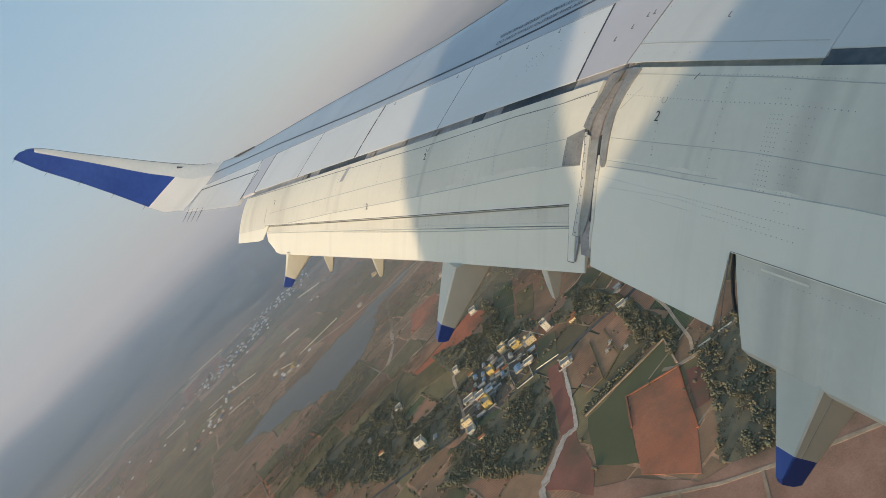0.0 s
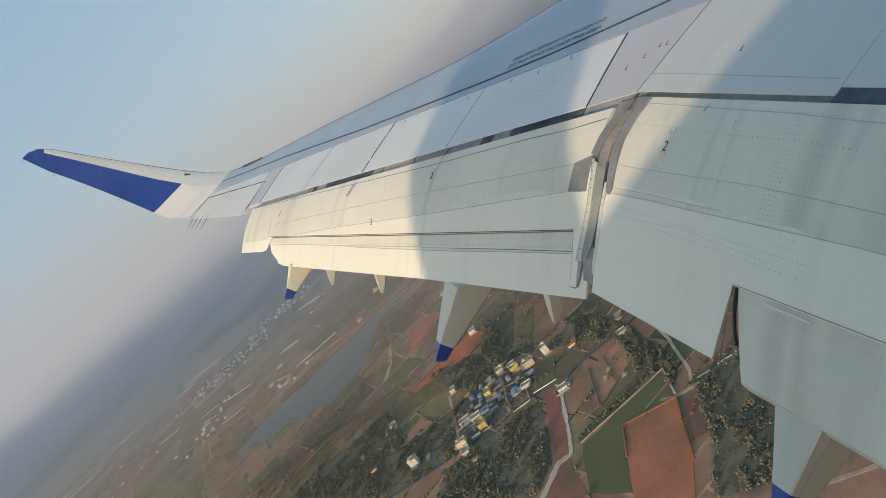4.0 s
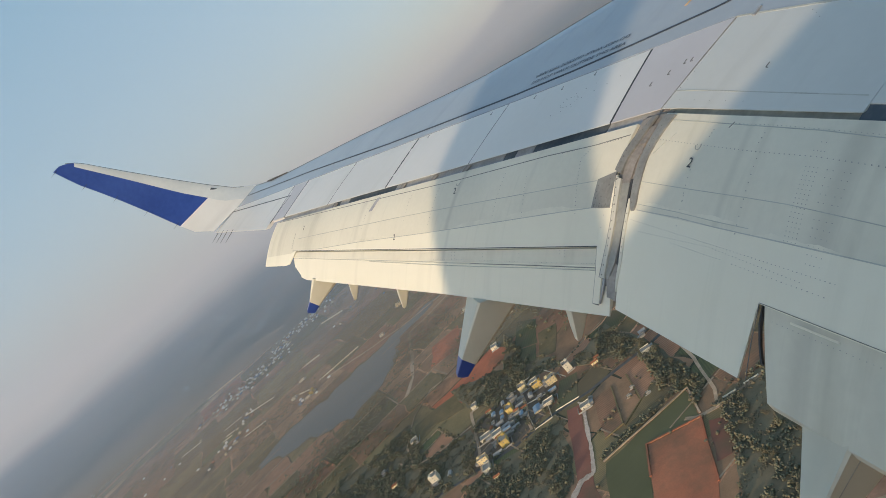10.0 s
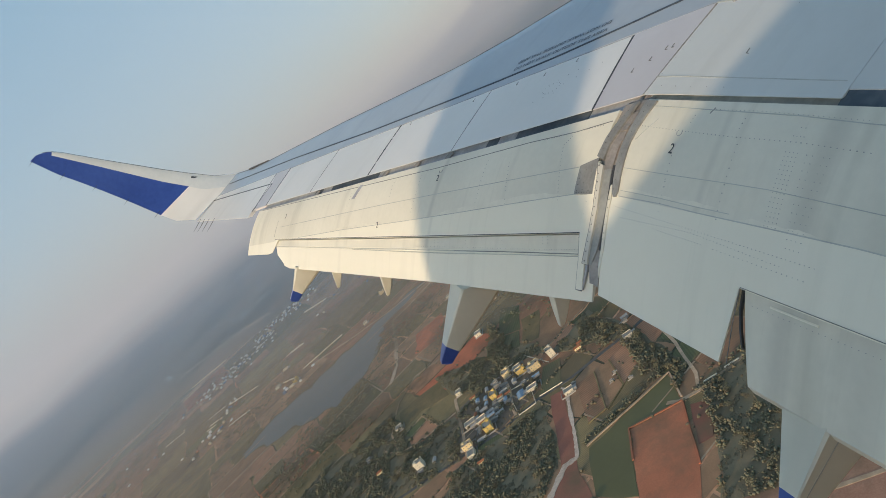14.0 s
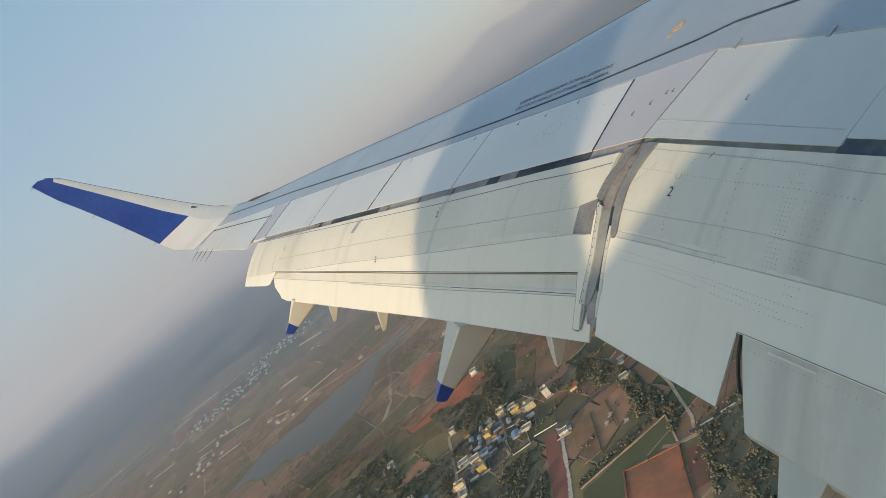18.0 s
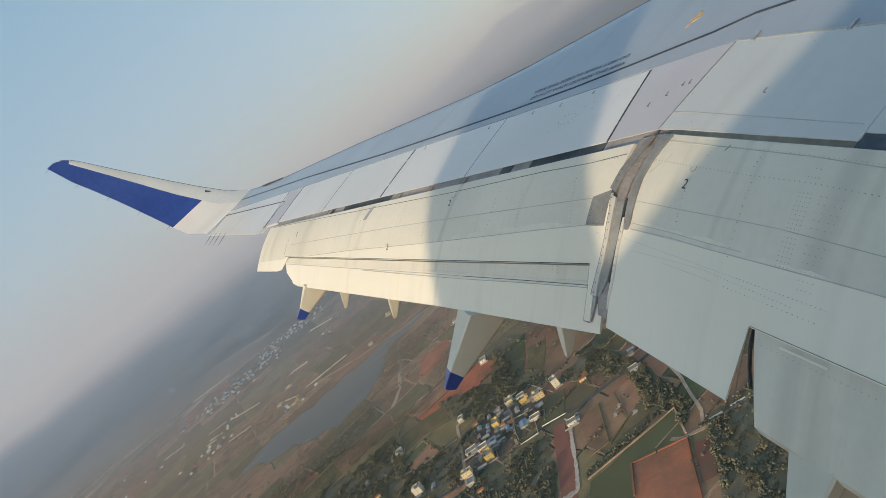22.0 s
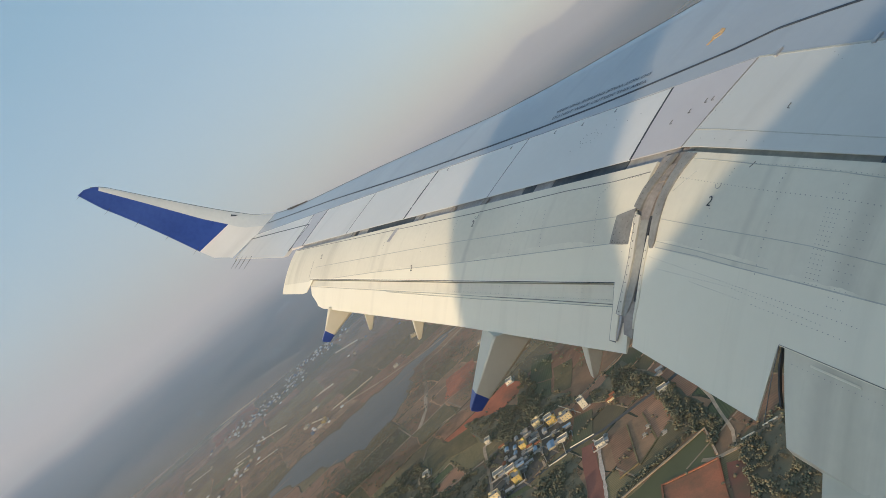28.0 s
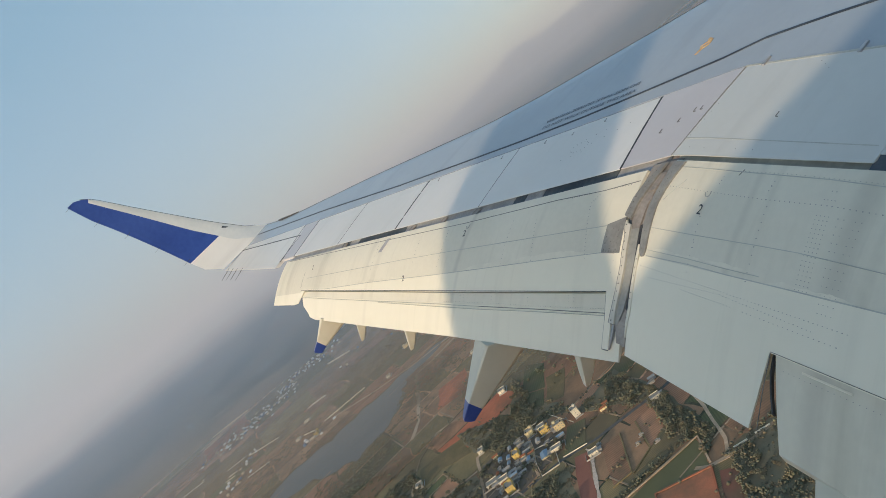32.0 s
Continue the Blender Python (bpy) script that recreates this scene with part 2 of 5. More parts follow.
def wing_section(s):
    e1 = lerp(s, NOSE_S, NOSE_E)
    b = lerp(s, [2, 6.3, 17], [0.34, 0.2, 0.07])
    a = b * 1.7
    ring = []
    for i in range(15):
        ring.append(upper(s, HINGE + (e1 - HINGE) * i / 14))
    x, y, z = ring[-1]
    for i in range(1, 11):
        w = math.pi * i / 10
        ring.append((x, y + a * math.sin(w), z - b + b * math.cos(w)))
    t = lerp(s, [2, 6.3, 17], [0.42, 0.26, 0.09])
    lo = upper(s, HINGE)
    ring.append((x, (y + lo[1]) / 2, (z - 2 * b + lo[2] - t) / 2 - 0.03))
    ring.append((x, lo[1], lo[2] - t))
    return ring


secs = [wing_section(s) for s in np.concatenate([np.linspace(1.6, 6.3, 13), np.linspace(6.6, 16.9, 34)])]
v, f = loft(secs)
wing = link("wing_box", v, f, SKIN, airliner, True, "pale grey painted wing skin")


def slab(name, corners, mat, parent, thick=0.02, fn=skin_up, n=5, label="", m=None, lift=0.0, rear=None):
    """A plate on a skin; corners (s, d): rear out, rear in, front in, front out."""
    (a0, a1), (b0, b1), (c0, c1), (e0, e1) = corners
    verts, faces = [], []
    m = m or n
    for j in range(m + 1):
        w = j / m
        for i in range(n + 1):
            u = i / n
            s = (a0 * (1 - u) + b0 * u) * (1 - w) + (e0 * (1 - u) + c0 * u) * w
            d = (a1 * (1 - u) + b1 * u) * (1 - w) + (e1 * (1 - u) + c1 * u) * w
            x, y, z = fn(s, d)
            verts.append((x, y, z + lift))
    k = len(verts)
    for i, (x, y, z) in enumerate(list(verts)):
        verts.append((x, y, z - (rear if rear and i <= n else thick)))
    idx = lambda i, j: j * (n + 1) + i
    for j in range(m):
        for i in range(n):
            q = (idx(i, j), idx(i + 1, j), idx(i + 1, j + 1), idx(i, j + 1))
            faces += [q, tuple(k + t for t in reversed(q))]
    for i in range(n):
        faces += [(idx(i, 0), idx(i + 1, 0), k + idx(i + 1, 0), k + idx(i, 0)), (idx(i, m), idx(i + 1, m), k + idx(i + 1, m), k + idx(i, m))]
    for j in range(m):
        faces += [(idx(0, j), idx(0, j + 1), k + idx(0, j + 1), k + idx(0, j)), (idx(n, j), idx(n, j + 1), k + idx(n, j + 1), k + idx(n, j))]
    return link(name, verts, faces, mat, parent, True, label)


# spoilers: four outboard, one inboard, and the fixed panel between them
REAR = [6.749, 8.396, 9.924, 11.44, 12.98]
FRONT = [6.918, 8.493, 10.042, 11.555, 13.152]
g = 0.006
spoilers = []
for i in range(4):
    spoilers.append(slab("spoiler", [(REAR[i + 1] - g, 0), (REAR[i] + g, 0), (FRONT[i] + g, -0.69), (FRONT[i + 1] - g, -0.69)], PAINT, airliner, 0.03, n=8, rear=0.004))
spoilers.append(slab("spoiler", [(6.325, 0), (4.765, 0), (4.765, -0.70), (6.262, -0.70)], SPOILERPAINT, airliner, 0.03, n=8, rear=0.004))
slab("fixed_panel", [(REAR[0] - g, 0), (6.335, 0), (6.285, -0.70), (FRONT[0] - g, -0.70)], LILAC, airliner, 0.03, n=4, rear=0.005)
slab("fixed_panel", [(4.762, -0.048), (1.7, -0.048), (1.7, -0.70), (4.762, -0.70)], SPOILERPAINT, airliner, 0.03, n=8)
strip("hinge_seal", skin_up, [(5.0, -1.18), (5.8, -1.05), (6.58, -0.90), (7.25, -0.85), (7.80, -0.815), (8.5, -0.80), (9.5, -0.805), (10.9, -0.825), (13.4, -0.93), (16.7, -0.985)], 0.019, 0.004, SEAL, airliner, "dark sealant line along the wing")

# aileron and the fixed tip
slab("aileron", [(16.95, -0.12), (13.5, 0.165), (13.53, -0.47), (16.95, -0.62)], PAINT, airliner, 0.05, n=10, rear=0.006)
slab("fixed_panel", [(16.95, -0.63), (13.54, -0.48), (13.75, -0.70), (16.95, -0.70)], PAINT, airliner, 0.03, n=8)
slab("fixed_panel", [(13.45, 0.02), (13.0, 0.0), (13.18, -0.70), (13.72, -0.70)], LILAC, airliner, 0.03, n=4)


# flaps
def flap_body(name, s0, s1, front, rear, mat, parent, thick, lift=0.0, n=24, label="", tone=None, aft=None):
    """A lowered flap: front and rear are functions of s; nose rounded, tail thin; aft of tone(s) its skin has another paint."""
    secs = []
    for i in range(n + 1):
        s = s0 + (s1 - s0) * i / n
        a, b = front(s), rear(s)
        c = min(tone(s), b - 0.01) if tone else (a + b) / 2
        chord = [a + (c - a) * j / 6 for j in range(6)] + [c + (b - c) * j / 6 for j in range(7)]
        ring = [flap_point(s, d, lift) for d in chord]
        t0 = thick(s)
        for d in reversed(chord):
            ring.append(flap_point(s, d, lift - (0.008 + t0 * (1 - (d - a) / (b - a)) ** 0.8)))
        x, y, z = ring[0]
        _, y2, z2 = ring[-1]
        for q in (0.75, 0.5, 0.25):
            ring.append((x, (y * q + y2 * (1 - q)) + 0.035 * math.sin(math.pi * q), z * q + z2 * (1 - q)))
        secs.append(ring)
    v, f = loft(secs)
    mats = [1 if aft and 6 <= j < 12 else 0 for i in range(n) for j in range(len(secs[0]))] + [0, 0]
    return link(name, v, f, [mat, aft or mat], parent, True, label, mats)


slit = lambda s: lerp(s, [6.46, 8.08, 12.12], [0.80, 0.726, 0.53])
tail = lambda s: lerp(s, [6.31, 8.24, 11.54, 12.1], [1.148, 1.023, 0.852, 0.80])
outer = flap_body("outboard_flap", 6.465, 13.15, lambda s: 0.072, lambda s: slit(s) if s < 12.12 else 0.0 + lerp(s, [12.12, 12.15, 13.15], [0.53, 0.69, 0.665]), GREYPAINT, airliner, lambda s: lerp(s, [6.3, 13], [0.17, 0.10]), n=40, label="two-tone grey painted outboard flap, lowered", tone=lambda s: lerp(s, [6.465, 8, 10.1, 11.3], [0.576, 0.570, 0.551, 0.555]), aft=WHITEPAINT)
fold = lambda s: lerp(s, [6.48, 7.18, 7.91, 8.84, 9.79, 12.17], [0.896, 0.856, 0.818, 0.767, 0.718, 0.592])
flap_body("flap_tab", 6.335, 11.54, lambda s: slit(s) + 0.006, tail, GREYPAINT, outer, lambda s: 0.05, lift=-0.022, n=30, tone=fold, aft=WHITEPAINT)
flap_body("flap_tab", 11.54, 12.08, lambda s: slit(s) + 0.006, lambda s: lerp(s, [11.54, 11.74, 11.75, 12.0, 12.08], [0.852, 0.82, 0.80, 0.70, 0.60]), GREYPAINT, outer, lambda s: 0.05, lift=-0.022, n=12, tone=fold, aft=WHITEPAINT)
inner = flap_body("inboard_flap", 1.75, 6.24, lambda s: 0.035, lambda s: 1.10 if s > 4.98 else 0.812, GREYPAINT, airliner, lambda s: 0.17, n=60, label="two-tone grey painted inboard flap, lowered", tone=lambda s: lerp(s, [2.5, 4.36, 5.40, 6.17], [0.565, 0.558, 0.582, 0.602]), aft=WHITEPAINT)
slab("flap_tab", [(4.855, 1.12), (1.75, 1.12), (1.75, 0.77), (4.965, 0.77)], GREYPAINT, inner, 0.05, flap_point, 16, lift=-0.03, m=8)

# fuselage and fin
secs = []
for y, r, zc in ((-24, 0.9, 1.6), (-20, 1.5, 1.25), (-15, 1.9, 0.90), (-11, 1.95, 0.85), (12, 1.95, 0.85), (16, 1.4, 0.7), (18.5, 0.3, 0.4)):
    secs.append([(r * math.cos(w), y, zc + r * math.sin(w)) for w in np.linspace(0, 2 * math.pi, 49)[:-1]])
v, f = loft(secs)
link("fuselage", v, f, PAINT, airliner, True, "white painted fuselage")
secs = []
for z in np.linspace(1.8, 8.4, 12):
    le, te = -15.05 - 0.82 * (z - 3.44), -19.95 - 0.62 * (z - 4.2)
    th = 0.32 - 0.02 * z
    secs.append([(0, le, z), (th * 0.8, le - 0.5, z), (th, le + (te - le) * 0.4, z), (0.01, te, z), (-th, le + (te - le) * 0.4, z), (-th * 0.8, le - 0.5, z)])
v, f = loft(secs)
link("tail_fin", v, f, BLUE, airliner, True, "blue painted tail fin")


# ---- wing details ----
# gap between the two flaps
flap_body("gap_filler", 6.235, 6.462, lambda s: 0.03, lambda s: 1.0, BROWN, outer, lambda s: 0.02, lift=-0.016, n=4, label="stained metal channel between the flaps")


def band(name, left, right, lift, mat, parent, label="", depth=0.012, fn=flap_point):
    """A curved plate between two edges of (s, d) points, on the flap's skin."""
    n = 16
    secs = []
    for i in range(n + 1):
        ends = []
        for edge in (left, right):
            k = i / n * (len(edge) - 1)
            a = min(int(k), len(edge) - 2)
            q = k - a
            ends.append((edge[a][0] + (edge[a + 1][0] - edge[a][0]) * q, edge[a][1] + (edge[a + 1][1] - edge[a][1]) * q))
        mid = ((ends[0][0] + ends[1][0]) / 2, (ends[0][1] + ends[1][1]) / 2)
        secs.append([fn(*ends[0], lift), fn(*mid, lift + 0.002), fn(*ends[1], lift), fn(*ends[1], lift - depth), fn(*ends[0], lift - depth)])
    v, f = loft(secs)
    return link(name, v, f, mat, parent, label=label)


band("seal_strip", [(6.352, 0.045), (6.393, 0.11), (6.432, 0.17), (6.468, 0.252), (6.485, 0.365)], [(6.318, 0.05), (6.343, 0.13), (6.366, 0.198), (6.411, 0.306), (6.421, 0.396)], 0.006, TRIM, outer, "worn grey metal strip")
band("skin_edge", [(6.475, 0.40), (6.475, 0.60), (6.475, 0.795), (6.454, 0.935), (6.455, 1.083)], [(6.446, 0.40), (6.402, 0.60), (6.386, 0.795), (6.398, 0.93), (6.402, 1.088)], 0.002, WHITEPAINT, outer, "pale flap edge ending in a tapered leg")
# No joint here: the line paints the leg's shadow on the tab.
strip("panel_seam", flap_point, [(6.476, 0.80), (6.456, 0.935), (6.457, 1.083), (6.404, 1.090)], 0.005, 0.001, SEAM, outer)
# Grey paints in the shade on the foot's curved side.
band("leg_foot", [(6.390, 0.960), (6.394, 1.02), (6.406, 1.085)], [(6.370, 0.965), (6.380, 1.02), (6.402, 1.088)], -0.002, METAL, outer, "curved grey foot of the flap's edge")
band("bolt_strip", [(6.458, 0.406), (6.418, 0.511), (6.408, 0.577), (6.392, 0.672), (6.391, 0.792), (6.401, 0.879), (6.413, 0.956)], [(6.402, 0.43), (6.384, 0.515), (6.374, 0.58), (6.358, 0.674), (6.357, 0.794), (6.367, 0.88), (6.372, 0.964)], 0.006, STRIPPAINT, outer, "bolted pale strip")
strip("panel_seam", flap_point, [(6.460, 0.40), (6.420, 0.511), (6.410, 0.577), (6.394, 0.672), (6.393, 0.792), (6.403, 0.879), (6.416, 0.958), (6.372, 0.967)], 0.004, 0.0075, SEAM, outer)
band("seal_strip", [(6.244, 0.048), (6.278, 0.21), (6.300, 0.339), (6.281, 0.472), (6.246, 0.585), (6.215, 0.612)], [(6.128, 0.046), (6.186, 0.192), (6.220, 0.32), (6.203, 0.464), (6.180, 0.575), (6.190, 0.606)], 0.009, TRIM, inner, "worn grey metal strip")
band("edge_strip", [(6.284, 0.553), (6.276, 0.645), (6.264, 0.762), (6.253, 0.873), (6.262, 0.964), (6.252, 1.02)], [(6.256, 0.55), (6.243, 0.64), (6.231, 0.756), (6.220, 0.868), (6.236, 0.959), (6.243, 1.01)], 0.004, GREYPAINT, inner, "bolted pale edge strip")
band("channel_liner", [(6.358, 0.12), (6.402, 0.23), (6.424, 0.33), (6.405, 0.455)], [(6.290, 0.11), (6.322, 0.22), (6.336, 0.33), (6.332, 0.465)], -0.006, BROWN, outer, "stained metal channel liner")
band("side_plate", [(6.404, 0.45), (6.384, 0.53), (6.362, 0.66), (6.358, 0.80), (6.368, 0.88), (6.372, 0.964)], [(6.332, 0.46), (6.318, 0.538), (6.296, 0.65), (6.297, 0.80), (6.312, 0.89), (6.350, 0.967)], -0.006, SIDEMETAL, outer, "curved grey metal side plate")
band("channel_floor", [(6.372, 0.96), (6.362, 1.0), (6.352, 1.055)], [(6.272, 0.93), (6.262, 1.0), (6.272, 1.07)], -0.010, BROWN, outer, "stained metal channel end")
slab("pipe_clamp", [(6.372, 0.235), (6.318, 0.228), (6.312, 0.200), (6.366, 0.203)], BROWN, outer, 0.02, flap_point, 3, "pale metal clamp in the channel", lift=0.0)
slab("pipe_clamp", [(6.372, 0.300), (6.322, 0.292), (6.318, 0.262), (6.368, 0.268)], BROWN, outer, 0.016, flap_point, 3, lift=-0.006)
slab("access_plate", [(6.598, 0.577), (6.430, 0.594), (6.462, 0.379), (6.612, 0.407)], TRIM, outer, 0.008, flap_point, 3, "riveted grey metal plate", lift=0.005)


# panel seams on the flaps and the spoilers
def seam(fn, path, parent, width=0.007, mat=SEAM):
    return strip("panel_seam", fn, path, width * (1.0 if mat == INK else 0.46), 0.0014, mat, parent, "", 0.003)


seam(flap_point, [(6.48, 0.142), (6.79, 0.152), (7.27, 0.138), (8.46, 0.145), (9.96, 0.122), (13.1, 0.08)], outer, 0.010)
seam(flap_point, [(6.62, 0.411), (7.11, 0.404), (8.41, 0.388), (9.35, 0.382), (12.0, 0.390)], outer, 0.009, FAINT)
seam(flap_point, [(6.60, 0.575), (7.04, 0.571), (7.97, 0.570), (8.74, 0.566), (10.1, 0.550), (11.3, 0.553)], outer, 0.009, FAINT)
seam(flap_point, [(6.465, 0.797), (8.08, 0.720), (12.1, 0.527)], outer, 0.004, INK)
# One fold line in two tones: fainter outboard, sunlight put into its colour.
strip("panel_seam", flap_point, [(s, fold(s)) for s in (6.48, 7.18, 7.91)], 0.0019, -0.0205, SEAM, outer, "", 0.004)
strip("panel_seam", flap_point, [(s, fold(s)) for s in (7.91, 8.84, 9.79, 12.05)], 0.0019, -0.0205, FAINT, outer, "", 0.004)
strip("panel_seam", flap_point, [(6.484, 0.908), (7.176, 0.871), (7.904, 0.837), (8.834, 0.785), (9.788, 0.727)], 0.0016, -0.0205, FAINT, outer, "", 0.004)
seam(flap_point, [(12.15, 0.30), (12.15, 0.5)], outer)
seam(flap_point, [(6.14, 0.078), (5.445, 0.085), (4.95, 0.090), (4.552, 0.108), (2.0, 0.15)], inner, 0.008, FAINT)
seam(flap_point, [(6.196, 0.450), (5.74, 0.440), (5.25, 0.426), (4.95, 0.420), (4.38, 0.43), (2.5, 0.46)], inner, 0.006, FAINT)
seam(flap_point, [(6.165, 0.600), (5.73, 0.583), (5.40, 0.580), (4.88, 0.567), (4.36, 0.556), (2.5, 0.56)], inner, 0.009, FAINT)
seam(flap_point, [(6.17, 0.569), (5.745, 0.558), (5.42, 0.556), (5.15, 0.550)], inner, 0.005, FAINT)
seam(flap_point, [(6.185, 0.287), (6.033, 0.154)], inner, 0.005, FAINT)
seam(flap_point, [(5.56, 0.07), (5.585, 0.105)], inner, 0.008)
seam(flap_point, [(4.96, 0.808), (1.9, 0.803)], inner, 0.0046, SEAM)
seam(flap_point, [(4.962, 0.81), (4.985, 1.09)], inner, 0.008, SEAM)
# Dark curved strip in the gap at the tab's outboard edge.
strip("edge_seal", flap_point, [(4.972, 0.80), (4.972, 0.87), (4.952, 0.94), (4.925, 1.0)], 0.011, -0.033, INK, inner, "dark curved strip along the tab's edge", 0.02)
strip("wear_strip", flap_point, [(4.78, 0.825), (4.5, 0.825)], 0.007, -0.0265, WHITEPAINT, inner, "pale worn strip", 0.008)
# Ink-dark strip puts the shade of the narrow crevice into colour.
strip("channel_seal", flap_point, [(6.318, 0.44), (6.302, 0.55), (6.286, 0.65), (6.279, 0.76), (6.276, 0.83), (6.285, 0.89)], 0.016, -0.004, INK, inner, "dark strip painted as the shaded crevice", 0.02)
seam(skin_up, [(6.33, -0.138), (4.8, -0.09)], spoilers[4], 0.011, FAINT)
for a, b, w in zip(REAR[:4], FRONT[:4], (0.018, 0.007, 0.028, 0.013)):
    strip("joint_gap", skin_up, [(a, -0.005), (b, -0.69)], w, 0.001, INK if w > 0.01 else SEAM, wing, "", 0.006)
for a, c in ((12.99, 13.165), (13.475, 13.735)):
    strip("joint_gap", skin_up, [(a, -0.005), (c, -0.70)], 0.018, 0.0015, SEAL, wing, "", 0.006)
strip("joint_gap", skin_up, [(6.33, -0.004), (6.275, -0.70)], 0.007, 0.002, RIVET, wing, "", 0.006)
strip("joint_gap", skin_up, [(13.5, 0.05), (13.53, -0.47), (16.9, -0.605)], 0.016, 0.0025, SEAL, wing, "", 0.006)
strip("hinge_line", skin_up, [(6.28, -0.705), (1.8, -0.705)], 0.014, 0.002, FAINT, wing, "", 0.006)
for s in (6.1, 5.36, 4.6):
    slab("hinge_fitting", [(s + 0.014, -0.685), (s - 0.014, -0.685), (s - 0.010, -0.755), (s + 0.010, -0.755)], METAL, spoilers[4], 0.016, n=2, lift=0.010)


def nose(s, w):
    """Point on the rounded leading edge, w radians forward of its top."""
    x, y, z = upper(s, lerp(s, NOSE_S, NOSE_E))
    k = lerp(s, [2, 6.3, 17], [0.34, 0.2, 0.07])
    return (x, y + 1.7 * k * math.sin(w), z - k + k * math.cos(w))


# Slat's dark reflection painted as a line, placed at the outline the camera sees.
strip("slat_edge", nose, [(6.4, 0.42), (9.0, 0.42), (12.0, 0.42), (16.6, 0.42)], 0.07, 0.004, SEAL, wing, "", 0.006)

# the slot ahead of the flap; dark plates stand in for shade in its gaps
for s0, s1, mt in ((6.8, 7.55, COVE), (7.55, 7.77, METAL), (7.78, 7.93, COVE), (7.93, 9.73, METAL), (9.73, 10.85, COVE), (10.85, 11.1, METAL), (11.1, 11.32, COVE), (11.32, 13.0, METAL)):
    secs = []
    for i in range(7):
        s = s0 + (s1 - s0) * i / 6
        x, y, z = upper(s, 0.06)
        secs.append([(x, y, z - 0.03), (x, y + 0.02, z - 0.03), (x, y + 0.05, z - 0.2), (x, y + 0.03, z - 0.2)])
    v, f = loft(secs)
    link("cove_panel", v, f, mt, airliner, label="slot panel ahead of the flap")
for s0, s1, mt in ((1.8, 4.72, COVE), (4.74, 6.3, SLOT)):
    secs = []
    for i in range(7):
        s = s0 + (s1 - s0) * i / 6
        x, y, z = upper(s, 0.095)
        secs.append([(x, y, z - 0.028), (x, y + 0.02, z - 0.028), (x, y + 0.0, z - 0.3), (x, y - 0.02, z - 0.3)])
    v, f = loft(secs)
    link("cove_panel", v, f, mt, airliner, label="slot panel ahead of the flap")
for s0, s1, mt in ((6.36, 6.79, METAL), (6.80, 7.55, COVE), (7.56, 7.77, METAL), (7.78, 7.92, COVE), (7.93, 9.72, METAL), (9.73, 10.85, COVE), (10.86, 11.1, METAL), (11.11, 11.32, COVE), (11.33, 13.1, METAL)):
    slab("slot_panel", [(s1, 0.14), (s0, 0.14), (s0, -0.16), (s1, -0.16)], mt, outer, 0.006, flap_point, 8, lift=-0.034, m=4, label="grey slot panel ahead of the flap")
slab("slot_panel", [(6.3, 0.07), (1.8, 0.07), (1.8, -0.11), (6.3, -0.11)], SLOT, inner, 0.006, flap_point, 12, lift=-0.034, m=4, label="grey slot panel ahead of the flap")
slab("slot_bracket", [(4.78, 0.03), (4.35, 0.03), (4.35, -0.06), (4.78, -0.06)], COVE, inner, 0.02, flap_point, 4, lift=-0.012, m=2, label="dark slot bracket")
for s in (8.42, 8.95, 9.55, 11.2):
    slab("slot_bracket", [(s + 0.06, 0.10), (s - 0.02, 0.10), (s - 0.05, 0.0), (s + 0.02, 0.0)], BROWN, outer, 0.01, flap_point, 2, lift=-0.012, m=2)
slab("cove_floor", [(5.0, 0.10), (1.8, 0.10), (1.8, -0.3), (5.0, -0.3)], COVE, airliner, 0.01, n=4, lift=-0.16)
slab("slot_bracket", [(10.05, 0.25), (9.98, 0.25), (9.90, 0.11), (9.97, 0.11)], METAL, outer, 0.006, flap_point, 2, lift=0.004)

# rivets and inked marks
rng2 = random.Random(3)


def worn_sealant(parent, path, width, n=90):
    """A ragged smear of pale sealant ahead of a seam, along (s, d) points."""
    ss, ds = [q[0] for q in path][::-1], [q[1] for q in path][::-1]
    secs, w = [], 0.5
    for i in range(n + 1):
        s = ss[0] + (ss[-1] - ss[0]) * i / n
        d = lerp(s, ss, ds)
        w = max(0.25, min(1.0, w + rng2.uniform(-0.14, 0.14)))
        w0 = max(0.0, min(0.10, rng2.uniform(-0.1, 0.1)))
        a, b = d - width * w * min(1, 6 * min(i, n - i) / n + 0.02), d - width * w0
        secs.append([flap_point(s, a, 0.0009), flap_point(s, b, 0.0013), flap_point(s, b, -0.003), flap_point(s, a, -0.003)])
    v, f = loft(secs)
    return link("sealant_smear", v, f, WORN, parent, label="ragged smear of pale worn sealant")


worn_sealant(outer, [(8.3, 0.566), (7.97, 0.567), (7.04, 0.568), (6.62, 0.572)], 0.040)
worn_sealant(outer, [(11.2, 0.55), (10.1, 0.547), (9.2, 0.558)], 0.03, 60)
worn_sealant(inner, [(6.15, 0.566), (5.745, 0.555), (5.42, 0.553), (5.15, 0.547)], 0.026)
worn_sealant(inner, [(5.12, 0.570), (4.88, 0.564), (4.40, 0.554)], 0.022, 50)


